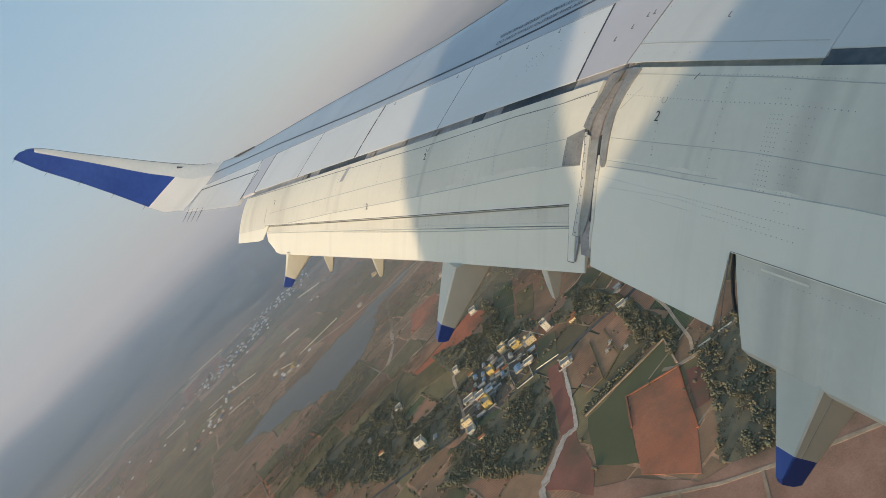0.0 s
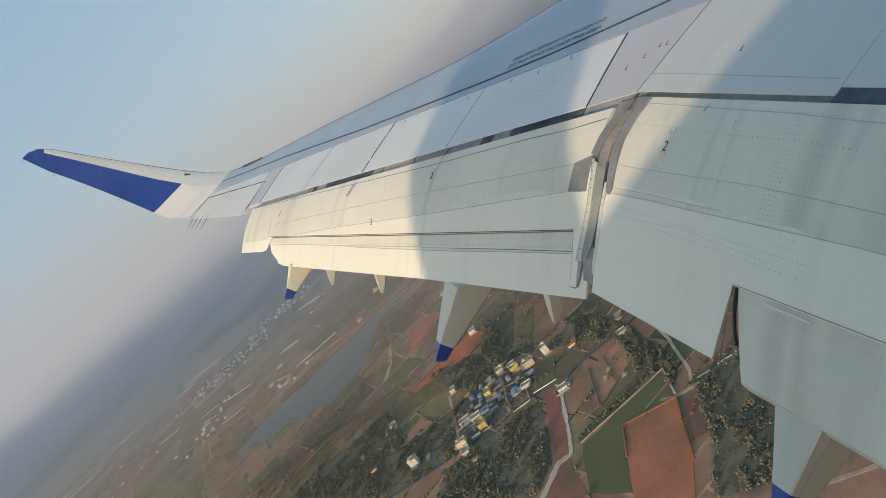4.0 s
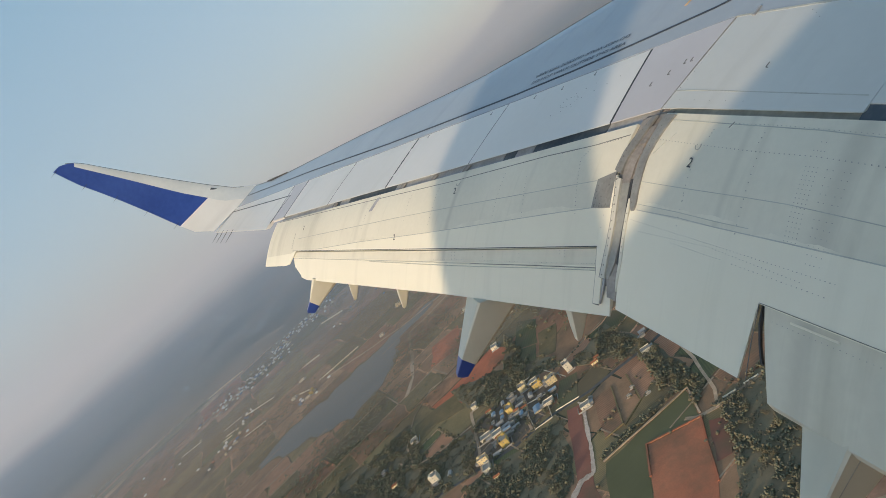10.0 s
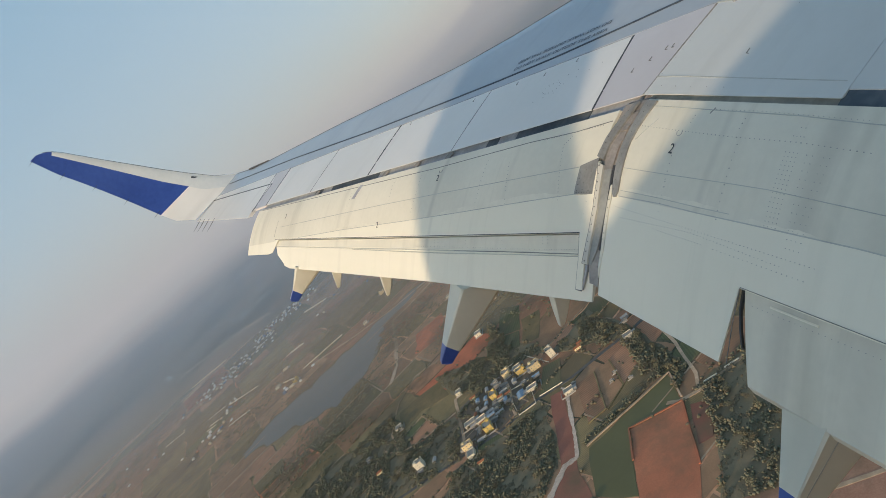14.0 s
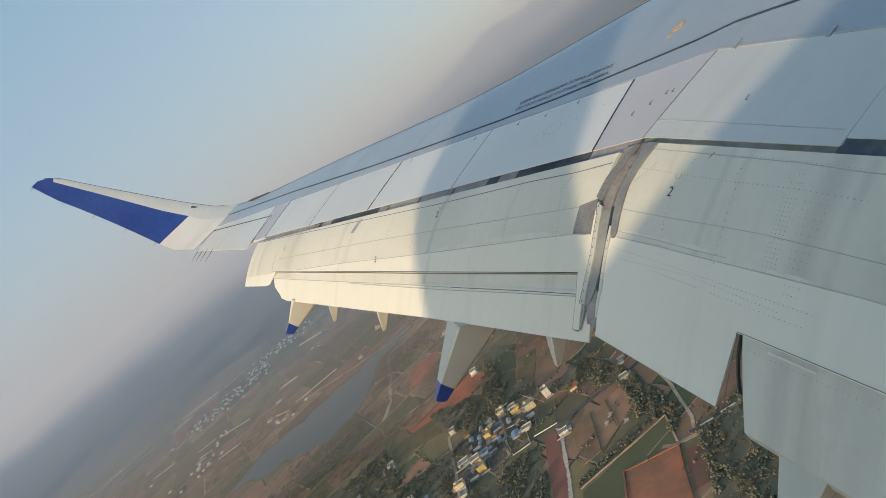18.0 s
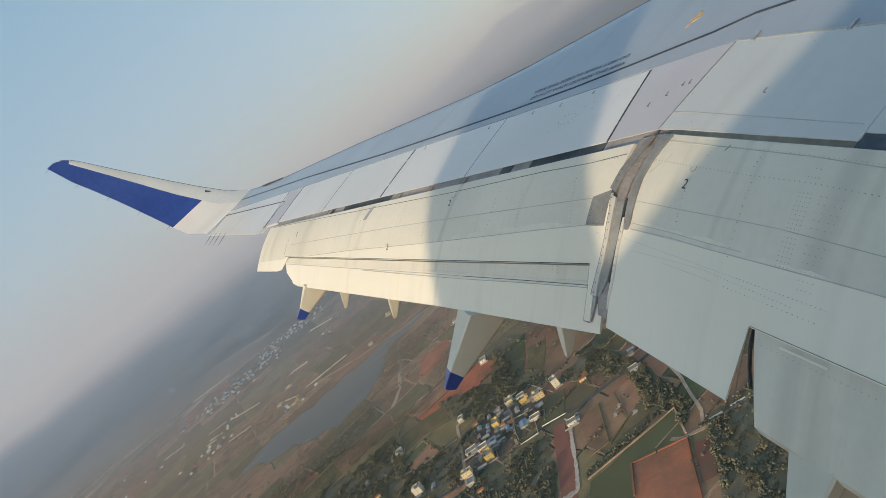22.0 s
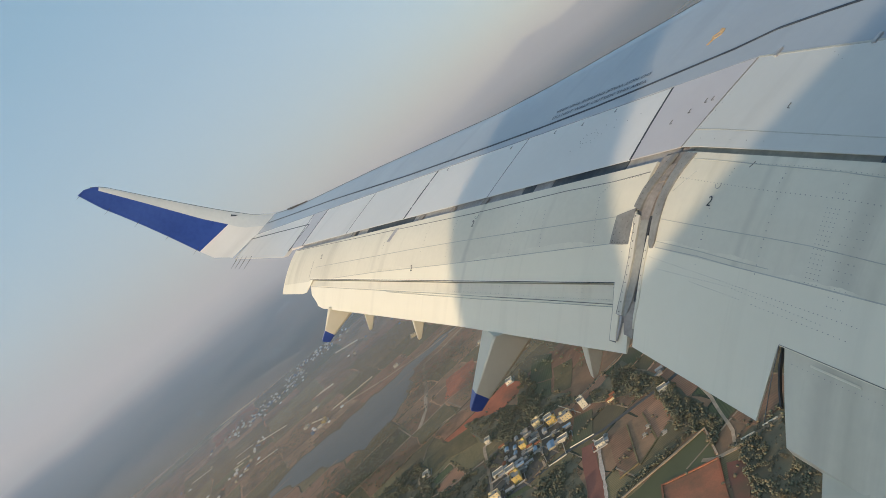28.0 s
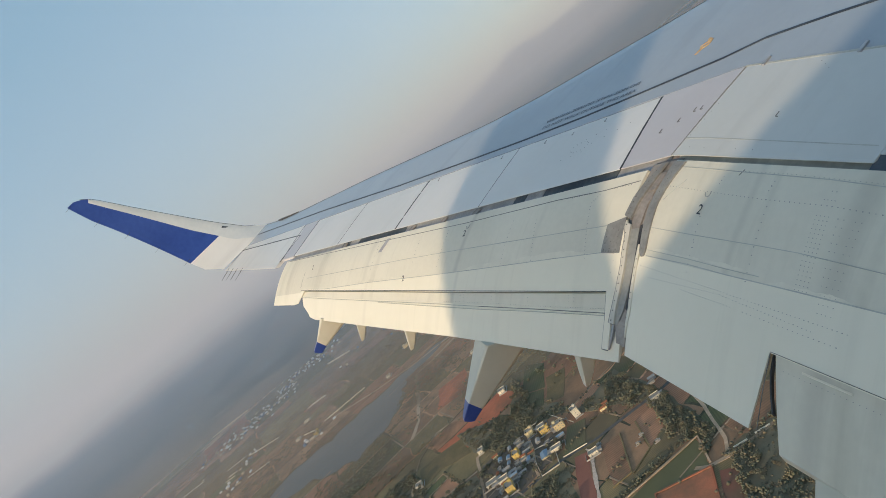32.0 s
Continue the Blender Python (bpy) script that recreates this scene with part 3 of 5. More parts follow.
def dots(fn, parent, pts, r=0.0070, mat=RIVET):
    size = r * 0.42
    vs, fs = [], []
    for s, d in pts:
        c = Vector(fn(s, d))
        r = size * rng2.uniform(0.7, 1.15)
        du = (Vector(fn(s + 0.01, d)) - c).normalized()
        dv = (Vector(fn(s, d - 0.01)) - c).normalized()
        nn = dv.cross(du)
        nn = nn if nn.z > 0 else -nn
        k = len(vs)
        for lift in (0.0026, 0.0):
            for q in range(6):
                w = q * math.pi / 3
                vs.append(c + du * r * math.cos(w) + dv * r * math.sin(w) + nn * lift)
        fs.append(tuple(k + q for q in range(6)))
        fs += [(k + q, k + (q + 1) % 6, k + 6 + (q + 1) % 6, k + 6 + q) for q in range(6)]
    ob = link("rivet_row", vs, fs, mat, parent)
    tagged(ob, kind="stuff")
    return ob


def row(s0, d0, s1, d1, n):
    return [(s0 + (s1 - s0) * i / (n - 1), d0 + (d1 - d0) * i / (n - 1)) for i in range(n)]


dots(flap_point, inner, row(6.166, 0.203, 5.72, 0.211, 15) + row(5.69, 0.211, 5.29, 0.215, 13) + row(5.26, 0.214, 4.89, 0.209, 12) + row(4.86, 0.210, 4.48, 0.223, 12))
dots(flap_point, inner, row(5.70, 0.083, 5.23, 0.078, 16) + row(5.20, 0.078, 4.56, 0.095, 22), 0.004)
dots(flap_point, inner, row(5.755, 0.345, 5.722, 0.62, 8) + row(5.735, 0.475, 5.73, 0.50, 2) + row(5.263, 0.247, 5.232, 0.584, 10) + row(5.70, 0.12, 5.71, 0.16, 3) + row(5.29, 0.12, 5.30, 0.17, 3))
dots(flap_point, inner, [q for s in (4.926, 4.902, 4.878, 4.854) for q in row(s, 0.255, s - 0.026, 0.56, 17)] + row(4.90, 0.143, 4.872, 0.144, 2) + row(4.922, 0.183, 4.858, 0.184, 4), 0.0049)
dots(flap_point, inner, row(4.798, 0.258, 4.74, 0.62, 12) + row(4.764, 0.259, 4.715, 0.62, 12) + row(4.701, 0.261, 4.692, 0.62, 12) + row(4.667, 0.261, 4.662, 0.62, 12), 0.0049)
dots(flap_point, inner, row(6.20, 0.655, 5.48, 0.655, 28) + row(5.45, 0.655, 4.56, 0.659, 34) + row(6.09, 0.700, 5.40, 0.668, 28) + row(5.37, 0.670, 4.75, 0.689, 24) + row(5.736, 0.703, 5.30, 0.703, 18) + row(5.20, 0.705, 4.60, 0.712, 20), 0.0048)
dots(flap_point, inner, row(4.86, 0.855, 2.6, 0.855, 70), 0.004)
dots(lambda s, d: flap_point(s, d, -0.028), inner, row(4.925, 0.86, 4.84, 1.1, 13) + row(4.90, 0.832, 2.6, 0.832, 74), 0.006)
dots(flap_point, outer, row(6.813, 0.178, 6.86, 0.226, 5) + row(6.86, 0.25, 6.745, 0.594, 15) + row(7.417, 0.266, 7.322, 0.561, 11) + row(7.72, 0.2, 7.7, 0.55, 12) + row(8.7, 0.18, 8.68, 0.50, 12))
dots(flap_point, outer, row(9.2, 0.18, 9.18, 0.42, 8) + row(6.55, 0.155, 7.1, 0.15, 24) + row(10.1, 0.18, 10.1, 0.42, 8))
dots(lambda s, d: flap_point(s, d, -0.019), outer, row(6.5, 0.883, 6.815, 0.868, 14) + row(6.84, 0.867, 7.182, 0.848, 14) + row(7.21, 0.847, 7.677, 0.818, 16) + row(7.72, 0.815, 8.5, 0.774, 22), 0.0055)
dots(lambda s, d: flap_point(s, d, -0.019), outer, [(s + u, d) for s, d in ((8.17, 0.742), (8.165, 0.762), (8.16, 0.785), (6.80, 0.798), (6.795, 0.815), (6.79, 0.834)) for u in (0, 0.05)] + [(7.761, 0.767), (7.754, 0.79), (7.296, 0.793), (7.289, 0.817), (6.503, 0.818), (6.496, 0.842), (6.494, 0.869)], 0.006)
dots(flap_point, outer, [(6.46, 0.658), (6.43, 0.66), (6.471, 0.628), (6.44, 0.63), (6.471, 0.697), (6.447, 0.738), (6.443, 0.784)], 0.006)
dots(lambda s, d: flap_point(s, d, 0.009), outer, row(6.44, 0.22, 6.452, 0.36, 5) + row(6.432, 0.43, 6.391, 0.578, 4) + row(6.382, 0.62, 6.374, 0.76, 4) + row(6.375, 0.80, 6.390, 0.945, 4) + row(6.372, 0.10, 6.40, 0.20, 4), 0.011, SEAM)
dots(lambda s, d: flap_point(s, d, 0.010), outer, row(6.58, 0.45, 6.57, 0.56, 4) + row(6.49, 0.42, 6.465, 0.57, 5) + row(6.535, 0.44, 6.52, 0.56, 4) + row(6.57, 0.57, 6.45, 0.582, 6), 0.0095, SEAM)
dots(lambda s, d: flap_point(s, d, 0.009), inner, row(6.20, 0.08, 6.262, 0.33, 7) + row(6.258, 0.38, 6.225, 0.57, 5) + row(6.252, 0.63, 6.236, 0.80, 5) + row(6.236, 0.83, 6.256, 0.97, 4), 0.0095, SEAM)
dots(skin_up, spoilers[0], [(7.48 + 0.085 * math.cos(w), -0.40 + 0.05 * math.sin(w)) for w in np.linspace(0.3, 5.9, 13)] + row(7.05, -0.5, 7.35, -0.40, 4) + row(7.3, -0.52, 7.55, -0.45, 4) + row(7.4, -0.33, 7.6, -0.3, 3), 0.008)
dots(skin_up, spoilers[4], row(6.25, -0.4, 6.29, -0.15, 5) + row(6.2, -0.06, 5.6, -0.052, 5) + row(5.6, -0.66, 5.5, -0.6, 3), 0.006)


def basis(fn, s, d, s2, d2):
    """Axes on a skin: x towards (s2, d2), y ahead on the skin, z out of it."""
    o = Vector(fn(s, d))
    x = (Vector(fn(s2, d2)) - o).normalized()
    y = (Vector(fn(s, d - 0.05)) - o).normalized()
    z = x.cross(y).normalized()
    y = z.cross(x)
    m = Matrix((x, y, z)).transposed().to_4x4()
    return Matrix.Translation(o + z * 0.004) @ m


def writing(text, m, size, parent, mat=INK, wide=1.0):
    cu = bpy.data.curves.new("writing", "FONT")
    cu.body = text
    cu.size = size
    cu.extrude = 0.0004
    cu.materials.append(mat)
    ob = new("writing", cu)
    ob.parent = parent
    ob.matrix_local = m @ Matrix.Diagonal((wide, 1, 1, 1))
    return ob


writing("DO NOT WALK OUTSIDE THIS AREA", basis(skin_up, 8.36, -0.862, 7.345, -0.894), 0.053, wing, MARK, wide=1.28)
writing("DO NOT WALK OUTSIDE THIS AREA", basis(skin_up, 7.37, -1.022, 7.0, -1.036) @ pose(0, 0, 0, 0, 0, 180), 0.053, wing, MARK, wide=1.28)
writing("2", basis(flap_point, 5.80, 0.335, 5.7, 0.335), 0.085, inner)
writing("2", basis(flap_point, 8.405, 0.275, 8.3, 0.275), 0.085, outer)
writing("2", basis(flap_point, 9.29, 0.585, 9.2, 0.585), 0.085, outer)
writing("2", basis(flap_point, 11.92, 0.29, 11.8, 0.29), 0.085, outer)
for s, d in ((5.77, 0.215), (8.39, 0.18)):
    pts = [(s + 0.024 * math.cos(w), d + 0.024 * math.sin(w)) for w in np.linspace(0, 2 * math.pi, 15)]
    strip("ring_mark", flap_point, pts[:9], 0.0025, 0.003, RIVET, inner if s < 6 else outer, "", 0.004)
for s, d in ((6.62, -0.30), (6.52, -0.36), (6.44, -0.42), (6.39, -0.42), (7.75, -0.64), (8.1, -0.66), (7.42, -0.67), (5.62, -0.31), (8.7, -0.66), (9.8, -0.67)):
    strip("scuff_mark", skin_up, [(s, d), (s, d + 0.035), (s - 0.02, d + 0.037)], 0.0028, 0.003, SEAM, wing, "", 0.004)
pts = [(6.95, -1.10), (6.94, -1.15), (6.965, -1.19), (6.93, -1.22), (6.95, -1.26), (6.91, -1.23), (6.90, -1.18), (6.94, -1.15)]
strip("orange_mark", skin_up, pts, 0.018, 0.004, RUST, wing, "orange painted scribble", 0.004)

# ---- flap track fairings with blue tips ----
def fairing(s, secs, blue_at, name="flap_track_fairing"):
    """A tapered fairing below a flap at s; secs: offset aft and height of its top and of its keel, half width."""
    d = 1.125 if s < 6.3 else tail(s)
    _, y0, z0 = flap_point(s, d, -0.02)
    rings = []
    for yt, zt, yb, zb, h in secs:
        ring = []
        for x, q in ((-1, 0.05), (-0.9, 0), (0.9, 0), (1, 0.05), (0.98, 0.88), (0.86, 0.97), (0.6, 1), (-0.6, 1), (-0.86, 0.97), (-0.98, 0.88)):
            ring.append((-s + x * h, y0 + yt + (yb - yt) * q, z0 + zt + (zb - zt) * q))
        rings.append(ring)
    k = blue_at + 1 if blue_at else len(rings)
    v, f = loft(rings[:k])
    body = link(name, v, f, FAIRINGPAINT, airliner, False, "pale grey flap track fairing")
    if blue_at:
        v, f = loft(rings[blue_at:])
        link("fairing_tip", v, f, BLUE, body, False, "blue painted tip")
    return body


def long_fairing(s, root, blue, tip, half):
    """Rings from under the flap to the tip; root, blue and tip: aft offset and height of top and keel."""
    mix = lambda a, b, q: tuple(x + (y - x) * q for x, y in zip(a, b))
    fore = (root[0] + 0.14, root[1] - 0.07, root[2] + 0.24, root[3] + 0.03)
    end = mix(tip, (tip[0], tip[1], tip[0], tip[1]), 0.22)
    rows = [(*fore, half[0] * 1.02), (*root, half[0]), (*mix(root, blue, 0.5), (half[0] + half[1]) / 2), (*blue, half[1]), (*tip, half[2]), (end[0] - 0.012, end[1] - 0.022, end[2] - 0.018, end[3], half[2] * 0.7)]
    return fairing(s, rows, 3)


def groove(s, root, blue, half, at):
    """A faint panel line along the side of a fairing."""
    d = 1.125 if s < 6.3 else tail(s)
    _, y0, z0 = flap_point(s, d, -0.02)
    line = lambda q, v: (-s + half[0] * 0.995 + (half[1] - half[0]) * q + 0.002, y0 + (root[0] + (root[2] - root[0]) * v) * (1 - q) + (blue[0] + (blue[2] - blue[0]) * v) * q, z0 + (root[1] + (root[3] - root[1]) * v) * (1 - q) + (blue[1] + (blue[3] - blue[1]) * v) * q)
    secs = []
    for k in range(7):
        q = k / 6
        a, b = line(q, at), line(q, at + 0.02)
        secs.append([a, b, (b[0] - 0.006, b[1], b[2]), (a[0] - 0.006, a[1], a[2])])
    return link("panel_seam", *loft(secs), FAINT, airliner)


long_fairing(7.85, (0.0, 0.0, 0.212, -0.258), (-0.425, -0.275, -0.376, -0.401), (-0.543, -0.356, -0.492, -0.440), (0.20, 0.070, 0.030))
long_fairing(4.52, (0.008, -0.008, 0.059, -0.237), (-0.268, -0.208, -0.215, -0.332), (-0.370, -0.276, -0.326, -0.380), (0.15, 0.060, 0.022))
groove(4.52, (0.008, -0.008, 0.059, -0.237), (-0.268, -0.208, -0.215, -0.332), (0.15, 0.060), 0.28)
long_fairing(11.36, (0.03, 0.02, 0.247, -0.224), (-0.210, -0.160, -0.165, -0.286), (-0.320, -0.220, -0.268, -0.312), (0.12, 0.060, 0.030))
for s, z in ((10.36, 0.0), (9.24, -0.015), (6.80, -0.05)):
    fairing(s, [(0.20, z + 0.06, 0.26, z - 0.05, 0.062), (0.04, z, 0.108, z - 0.105, 0.060), (-0.02, z - 0.11, 0.04, z - 0.16, 0.046), (-0.062, z - 0.195, -0.022, z - 0.205, 0.026), (-0.062, z - 0.212, -0.034, z - 0.214, 0.014)], 0, "tab_track_fairing")

# ---- winglet ----
WZ = [1.2, 1.4, 1.6, 1.9, 2.5, 4.35]
WX = [-16.6, -16.82, -17.0, -17.2, -17.45, -17.91]
LZ = [1.38, 1.453, 1.645, 2.068, 2.508, 3.394, 4.064, 4.261, 4.335]
LY = [-2.72, -2.819, -3.089, -3.436, -3.763, -4.384, -4.84, -5.018, -5.20]
TZ = [1.30, 1.401, 1.599, 1.88, 2.567, 3.204, 3.818, 4.295, 4.335]
TY = [-3.90, -3.985, -4.227, -4.367, -4.642, -4.898, -5.178, -5.335, -5.345]
BZ = [1.88, 2.35, 3.297, 4.118, 4.16, 4.335]
BY = [-3.599, -3.927, -4.487, -4.984, -4.90, -5.2]
rings, levels = [], [1.36, 1.42, 1.5, 1.6, 1.72, 1.88, 2.05, 2.3, 2.6, 3.0, 3.4, 3.8, 4.0, 4.118, 4.16, 4.24, 4.30, 4.33]
for z in levels:
    x, le, te = lerp(z, WZ, WX), lerp(z, LZ, LY), lerp(z, TZ, TY)
    bf = 0.3 if z < 1.88 else max(0.02, min(0.9, (lerp(z, BZ, BY) - le) / (te - le)))
    th = lerp(z, [1.36, 1.9, 4.33], [0.13, 0.11, 0.03])
    inn = [(x, le, z - 0.01)] + [(x + th * 0.12, le + (te - le) * bf * 0.4, z)] + [(x + th * 0.1 * (1 - q), le + (te - le) * (bf + (1 - bf) * q), z) for q in (0, 0.33, 0.66, 1.0)]
    out = [(x - th * w, le + (te - le) * q, z) for q, w in ((0.8, 0.35), (0.5, 0.75), (0.2, 0.8), (0.04, 0.4))]
    rings.append(inn + out)
n = len(rings[0])
v, f = loft(rings)
mats = []
for i in range(len(rings) - 1):
    for j in range(n):
        blue = levels[i] >= 1.88 and (j >= 2 or levels[i] >= 4.15)
        # Front faces are greyer: shading of the white edge put into the colour.
        mats.append(1 if blue else 2 if j in (0, 1, 9) else 0)
mats += [0, 1]
winglet = link("winglet", v, f, [PAINT, BLUE, EDGESHADE], airliner, True, "upswept winglet, white front edge and blue rear", mats)


# Thin dark line along the winglet's leading edge.
rings = []
for z in np.linspace(1.55, 4.28, 24):
    x, y = lerp(z, WZ, WX), lerp(z, LZ, LY)
    r = lerp(z, [1.55, 1.9, 4.28], [0.004, 0.008, 0.007])
    rings.append([(x + r * math.cos(w), y + 0.006 + r * math.sin(w) * 0.5, z + r * math.sin(w) * 0.6) for w in np.linspace(0, 2 * math.pi, 7)[:-1]])
v, f = loft(rings)
link("edge_line", v, f, SEAL, winglet, True, "thin dark line along the winglet's leading edge")


def wick(p, way, length, parent, thick=1.0):
    p, way = Vector(p), Vector(way).normalized()
    a = way.orthogonal().normalized()
    b = way.cross(a)
    rg = [[p + way * q * length + (a * math.cos(w) + b * math.sin(w)) * r * thick for w in (0, 2.1, 4.2)] for q, r in ((0, 0.007), (0.6, 0.005), (1, 0.002))]
    v, f = loft(rg)
    link("static_wick", v, f, SEAL, parent)


for z in (4.27, 3.68, 3.10, 2.50, 1.92):
    wick((lerp(z, WZ, WX), lerp(z, TZ, TY) + 0.06, z + 0.03), (0.05, -1, -0.12), 0.17, winglet, 0.7)
for s, d in ((16.75, -0.15), (16.4, -0.12), (16.05, -0.09), (15.65, -0.06)):
    wick(skin_up(s, d), (0.06, -1, -0.25), 0.27, wing)
strip("light_lens", nose, [(15.08, 0.55), (15.3, 0.50), (15.6, 0.36), (15.86, 0.12)], 0.42, 0.022, INK, wing, "dark glazed light lens in the leading edge", 0.05)
band("light_lens", [(1.98, 0.02), (1.88, 0.02)], [(1.94, 0.22), (1.89, 0.05)], 0.012, SEAL, winglet, "small dark position light", 0.02,
     lambda z, q, lift=0.0: (lerp(z, WZ, WX) + lift, lerp(z, LZ, LY) - 0.05 - q * 0.5, z))

# ---- ground: a plain under the airliner, raised far out to fit the view ----
rng = random.Random(7)


def rise(x, y):
    u = min(max((math.hypot(x, y) - 1700) / 3200, 0), 1.6)
    return 250 * u ** 1.5


def thicket(x, y):
    """Where scrub and trees gather."""
    return noise.noise((x / 60, y / 48, 9.0)) > -0.12


def earth_material():
    m, n, l, bs = material("farmland", 0.95)
    tc = n.new("ShaderNodeTexCoord")
    mp = n.new("ShaderNodeMapping")
    mp.inputs["Scale"].default_value = (0.0075, 0.0041, 1)
    mp.inputs["Rotation"].default_value = (0, 0, radians(14))
    l.new(tc.outputs["Object"], mp.inputs["Vector"])
    vo = n.new("ShaderNodeTexVoronoi")
    vo.inputs["Scale"].default_value = 1
    l.new(mp.outputs[0], vo.inputs["Vector"])
    sp = n.new("ShaderNodeSeparateColor")
    l.new(vo.outputs["Color"], sp.inputs[0])
    r = ramp(n, [(0.0, (0.235, 0.176, 0.089)), (0.22, (0.400, 0.221, 0.121)), (0.42, (0.540, 0.297, 0.169)), (0.58, (0.283, 0.210, 0.099)),
                 (0.72, (0.635, 0.354, 0.196)), (0.86, (0.681, 0.249, 0.124)), (0.93, (0.188, 0.151, 0.080))], 'CONSTANT')
    l.new(sp.outputs[0], r.inputs[0])
    big = n.new("ShaderNodeTexNoise")
    big.inputs["Scale"].default_value = 0.0038
    big.inputs["Detail"].default_value = 8
    l.new(tc.outputs["Object"], big.inputs["Vector"])
    fine = n.new("ShaderNodeTexNoise")
    fine.inputs["Scale"].default_value = 0.16
    fine.inputs["Detail"].default_value = 6
    l.new(tc.outputs["Object"], fine.inputs["Vector"])
    mx = n.new("ShaderNodeMix")
    mx.data_type = 'RGBA'
    mx.inputs[7].default_value = (0.085, 0.082, 0.048, 1)
    sh = ramp(n, [(0.52, (0, 0, 0)), (0.60, (1, 1, 1))])
    l.new(big.outputs["Fac"], sh.inputs[0])
    l.new(sh.outputs[0], mx.inputs[0])
    l.new(r.outputs[0], mx.inputs[6])
    hs = n.new("ShaderNodeHueSaturation")
    mr = n.new("ShaderNodeMapRange")
    mr.inputs["From Min"].default_value, mr.inputs["From Max"].default_value = 0.3, 0.7
    mr.inputs["To Min"].default_value, mr.inputs["To Max"].default_value = 0.7, 1.35
    l.new(fine.outputs["Fac"], mr.inputs["Value"])
    l.new(mr.outputs[0], hs.inputs["Value"])
    l.new(mx.outputs[2], hs.inputs["Color"])
    l.new(hs.outputs[0], bs.inputs["Base Color"])
    return m


FARM = earth_material()
vs, fs, NA = [(0, 0, 0)], [], 120
RADII = [150, 300, 500, 700, 900, 1100, 1300] + [1300 + 115 * i for i in range(1, 50)]
for r in RADII:
    vs += [(r * math.cos(2 * math.pi * i / NA), r * math.sin(2 * math.pi * i / NA), rise(r, 0)) for i in range(NA)]
fs = [(0, 1 + i, 1 + (i + 1) % NA) for i in range(NA)]
for j in range(len(RADII) - 1):
    k = 1 + j * NA
    fs += [(k + i, k + NA + i, k + NA + (i + 1) % NA, k + (i + 1) % NA) for i in range(NA)]
ground = link("ground", vs, fs, FARM, smooth=True)
tagged(ground, "dry brown and olive farmland in small plots", "ground", kind="structure")


def soil(name, a, b, furrow=0.0, turn=0.0, scale=0.05):
    """Field soil or crop: patchy tone, fine clods and plough lines."""
    m = surface(name, a, b, scale, 0.95, bump=0.05, grain=0.9, vary=0.22, low=0.3, high=0.7)
    if furrow:
        n, l = m.node_tree.nodes, m.node_tree.links
        bs = n["Principled BSDF"]
        src = bs.inputs["Base Color"].links[0].from_socket
        tc = n.new("ShaderNodeTexCoord")
        mp = n.new("ShaderNodeMapping")
        mp.inputs["Rotation"].default_value = (0, 0, radians(turn))
        l.new(tc.outputs["Object"], mp.inputs["Vector"])
        wv = n.new("ShaderNodeTexWave")
        wv.inputs["Scale"].default_value = furrow
        wv.inputs["Distortion"].default_value = 1.5
        wv.inputs["Detail"].default_value = 3
        l.new(mp.outputs[0], wv.inputs["Vector"])
        mr = n.new("ShaderNodeMapRange")
        mr.inputs["To Min"].default_value, mr.inputs["To Max"].default_value = 0.86, 1.1
        l.new(wv.outputs["Fac"], mr.inputs["Value"])
        hs = n.new("ShaderNodeHueSaturation")
        l.new(mr.outputs[0], hs.inputs["Value"])
        l.new(src, hs.inputs["Color"])
        l.new(hs.outputs[0], bs.inputs["Base Color"])
    n, l = m.node_tree.nodes, m.node_tree.links
    bs = n["Principled BSDF"]
    src = bs.inputs["Base Color"].links[0].from_socket
    tc = n.new("ShaderNodeTexCoord")
    wide = n.new("ShaderNodeTexNoise")
    wide.inputs["Scale"].default_value = 0.009
    wide.inputs["Detail"].default_value = 7
    wide.inputs["Roughness"].default_value = 0.65
    l.new(tc.outputs["Object"], wide.inputs["Vector"])
    scrub = ramp(n, [(0.47, (0, 0, 0)), (0.62, (0.75, 0.75, 0.75))])
    l.new(wide.outputs["Fac"], scrub.inputs[0])
    mx = n.new("ShaderNodeMix")
    mx.data_type = 'RGBA'
    mx.inputs[7].default_value = (0.165, 0.125, 0.075, 1)
    l.new(scrub.outputs[0], mx.inputs[0])
    l.new(src, mx.inputs[6])
    l.new(mx.outputs[2], bs.inputs["Base Color"])
    return m


SOILS = [soil("ploughed_brown", (0.373, 0.194, 0.111), (0.513, 0.268, 0.153), 0.10, 12),
         soil("dry_stubble", (0.422, 0.244, 0.136), (0.562, 0.323, 0.184), 0.07, 100),
         soil("olive_crop", (0.211, 0.165, 0.078), (0.317, 0.228, 0.111), 0.14, 14),
         soil("green_crop", (0.120, 0.129, 0.060), (0.184, 0.178, 0.081), 0.13, 104),
         soil("fallow", (0.317, 0.187, 0.105), (0.465, 0.264, 0.146)),
         soil("red_earth", (0.473, 0.152, 0.078), (0.619, 0.205, 0.105))]
WEIGHTS = [34, 8, 28, 12, 40, 3]
BRICKRED = soil("baked_red_earth", (0.393, 0.139, 0.072), (0.524, 0.193, 0.101), scale=0.03)
MAROON = soil("wet_red_earth", (0.269, 0.110, 0.074), (0.367, 0.151, 0.101), scale=0.04)
SALT = soil("pale_crust", (0.550, 0.422, 0.324), (0.786, 0.634, 0.503), scale=0.3)
POND = surface("green_water", (0.121, 0.114, 0.044), (0.147, 0.137, 0.053), 0.02, 0.6, grain=0.2, fleck=0.2)
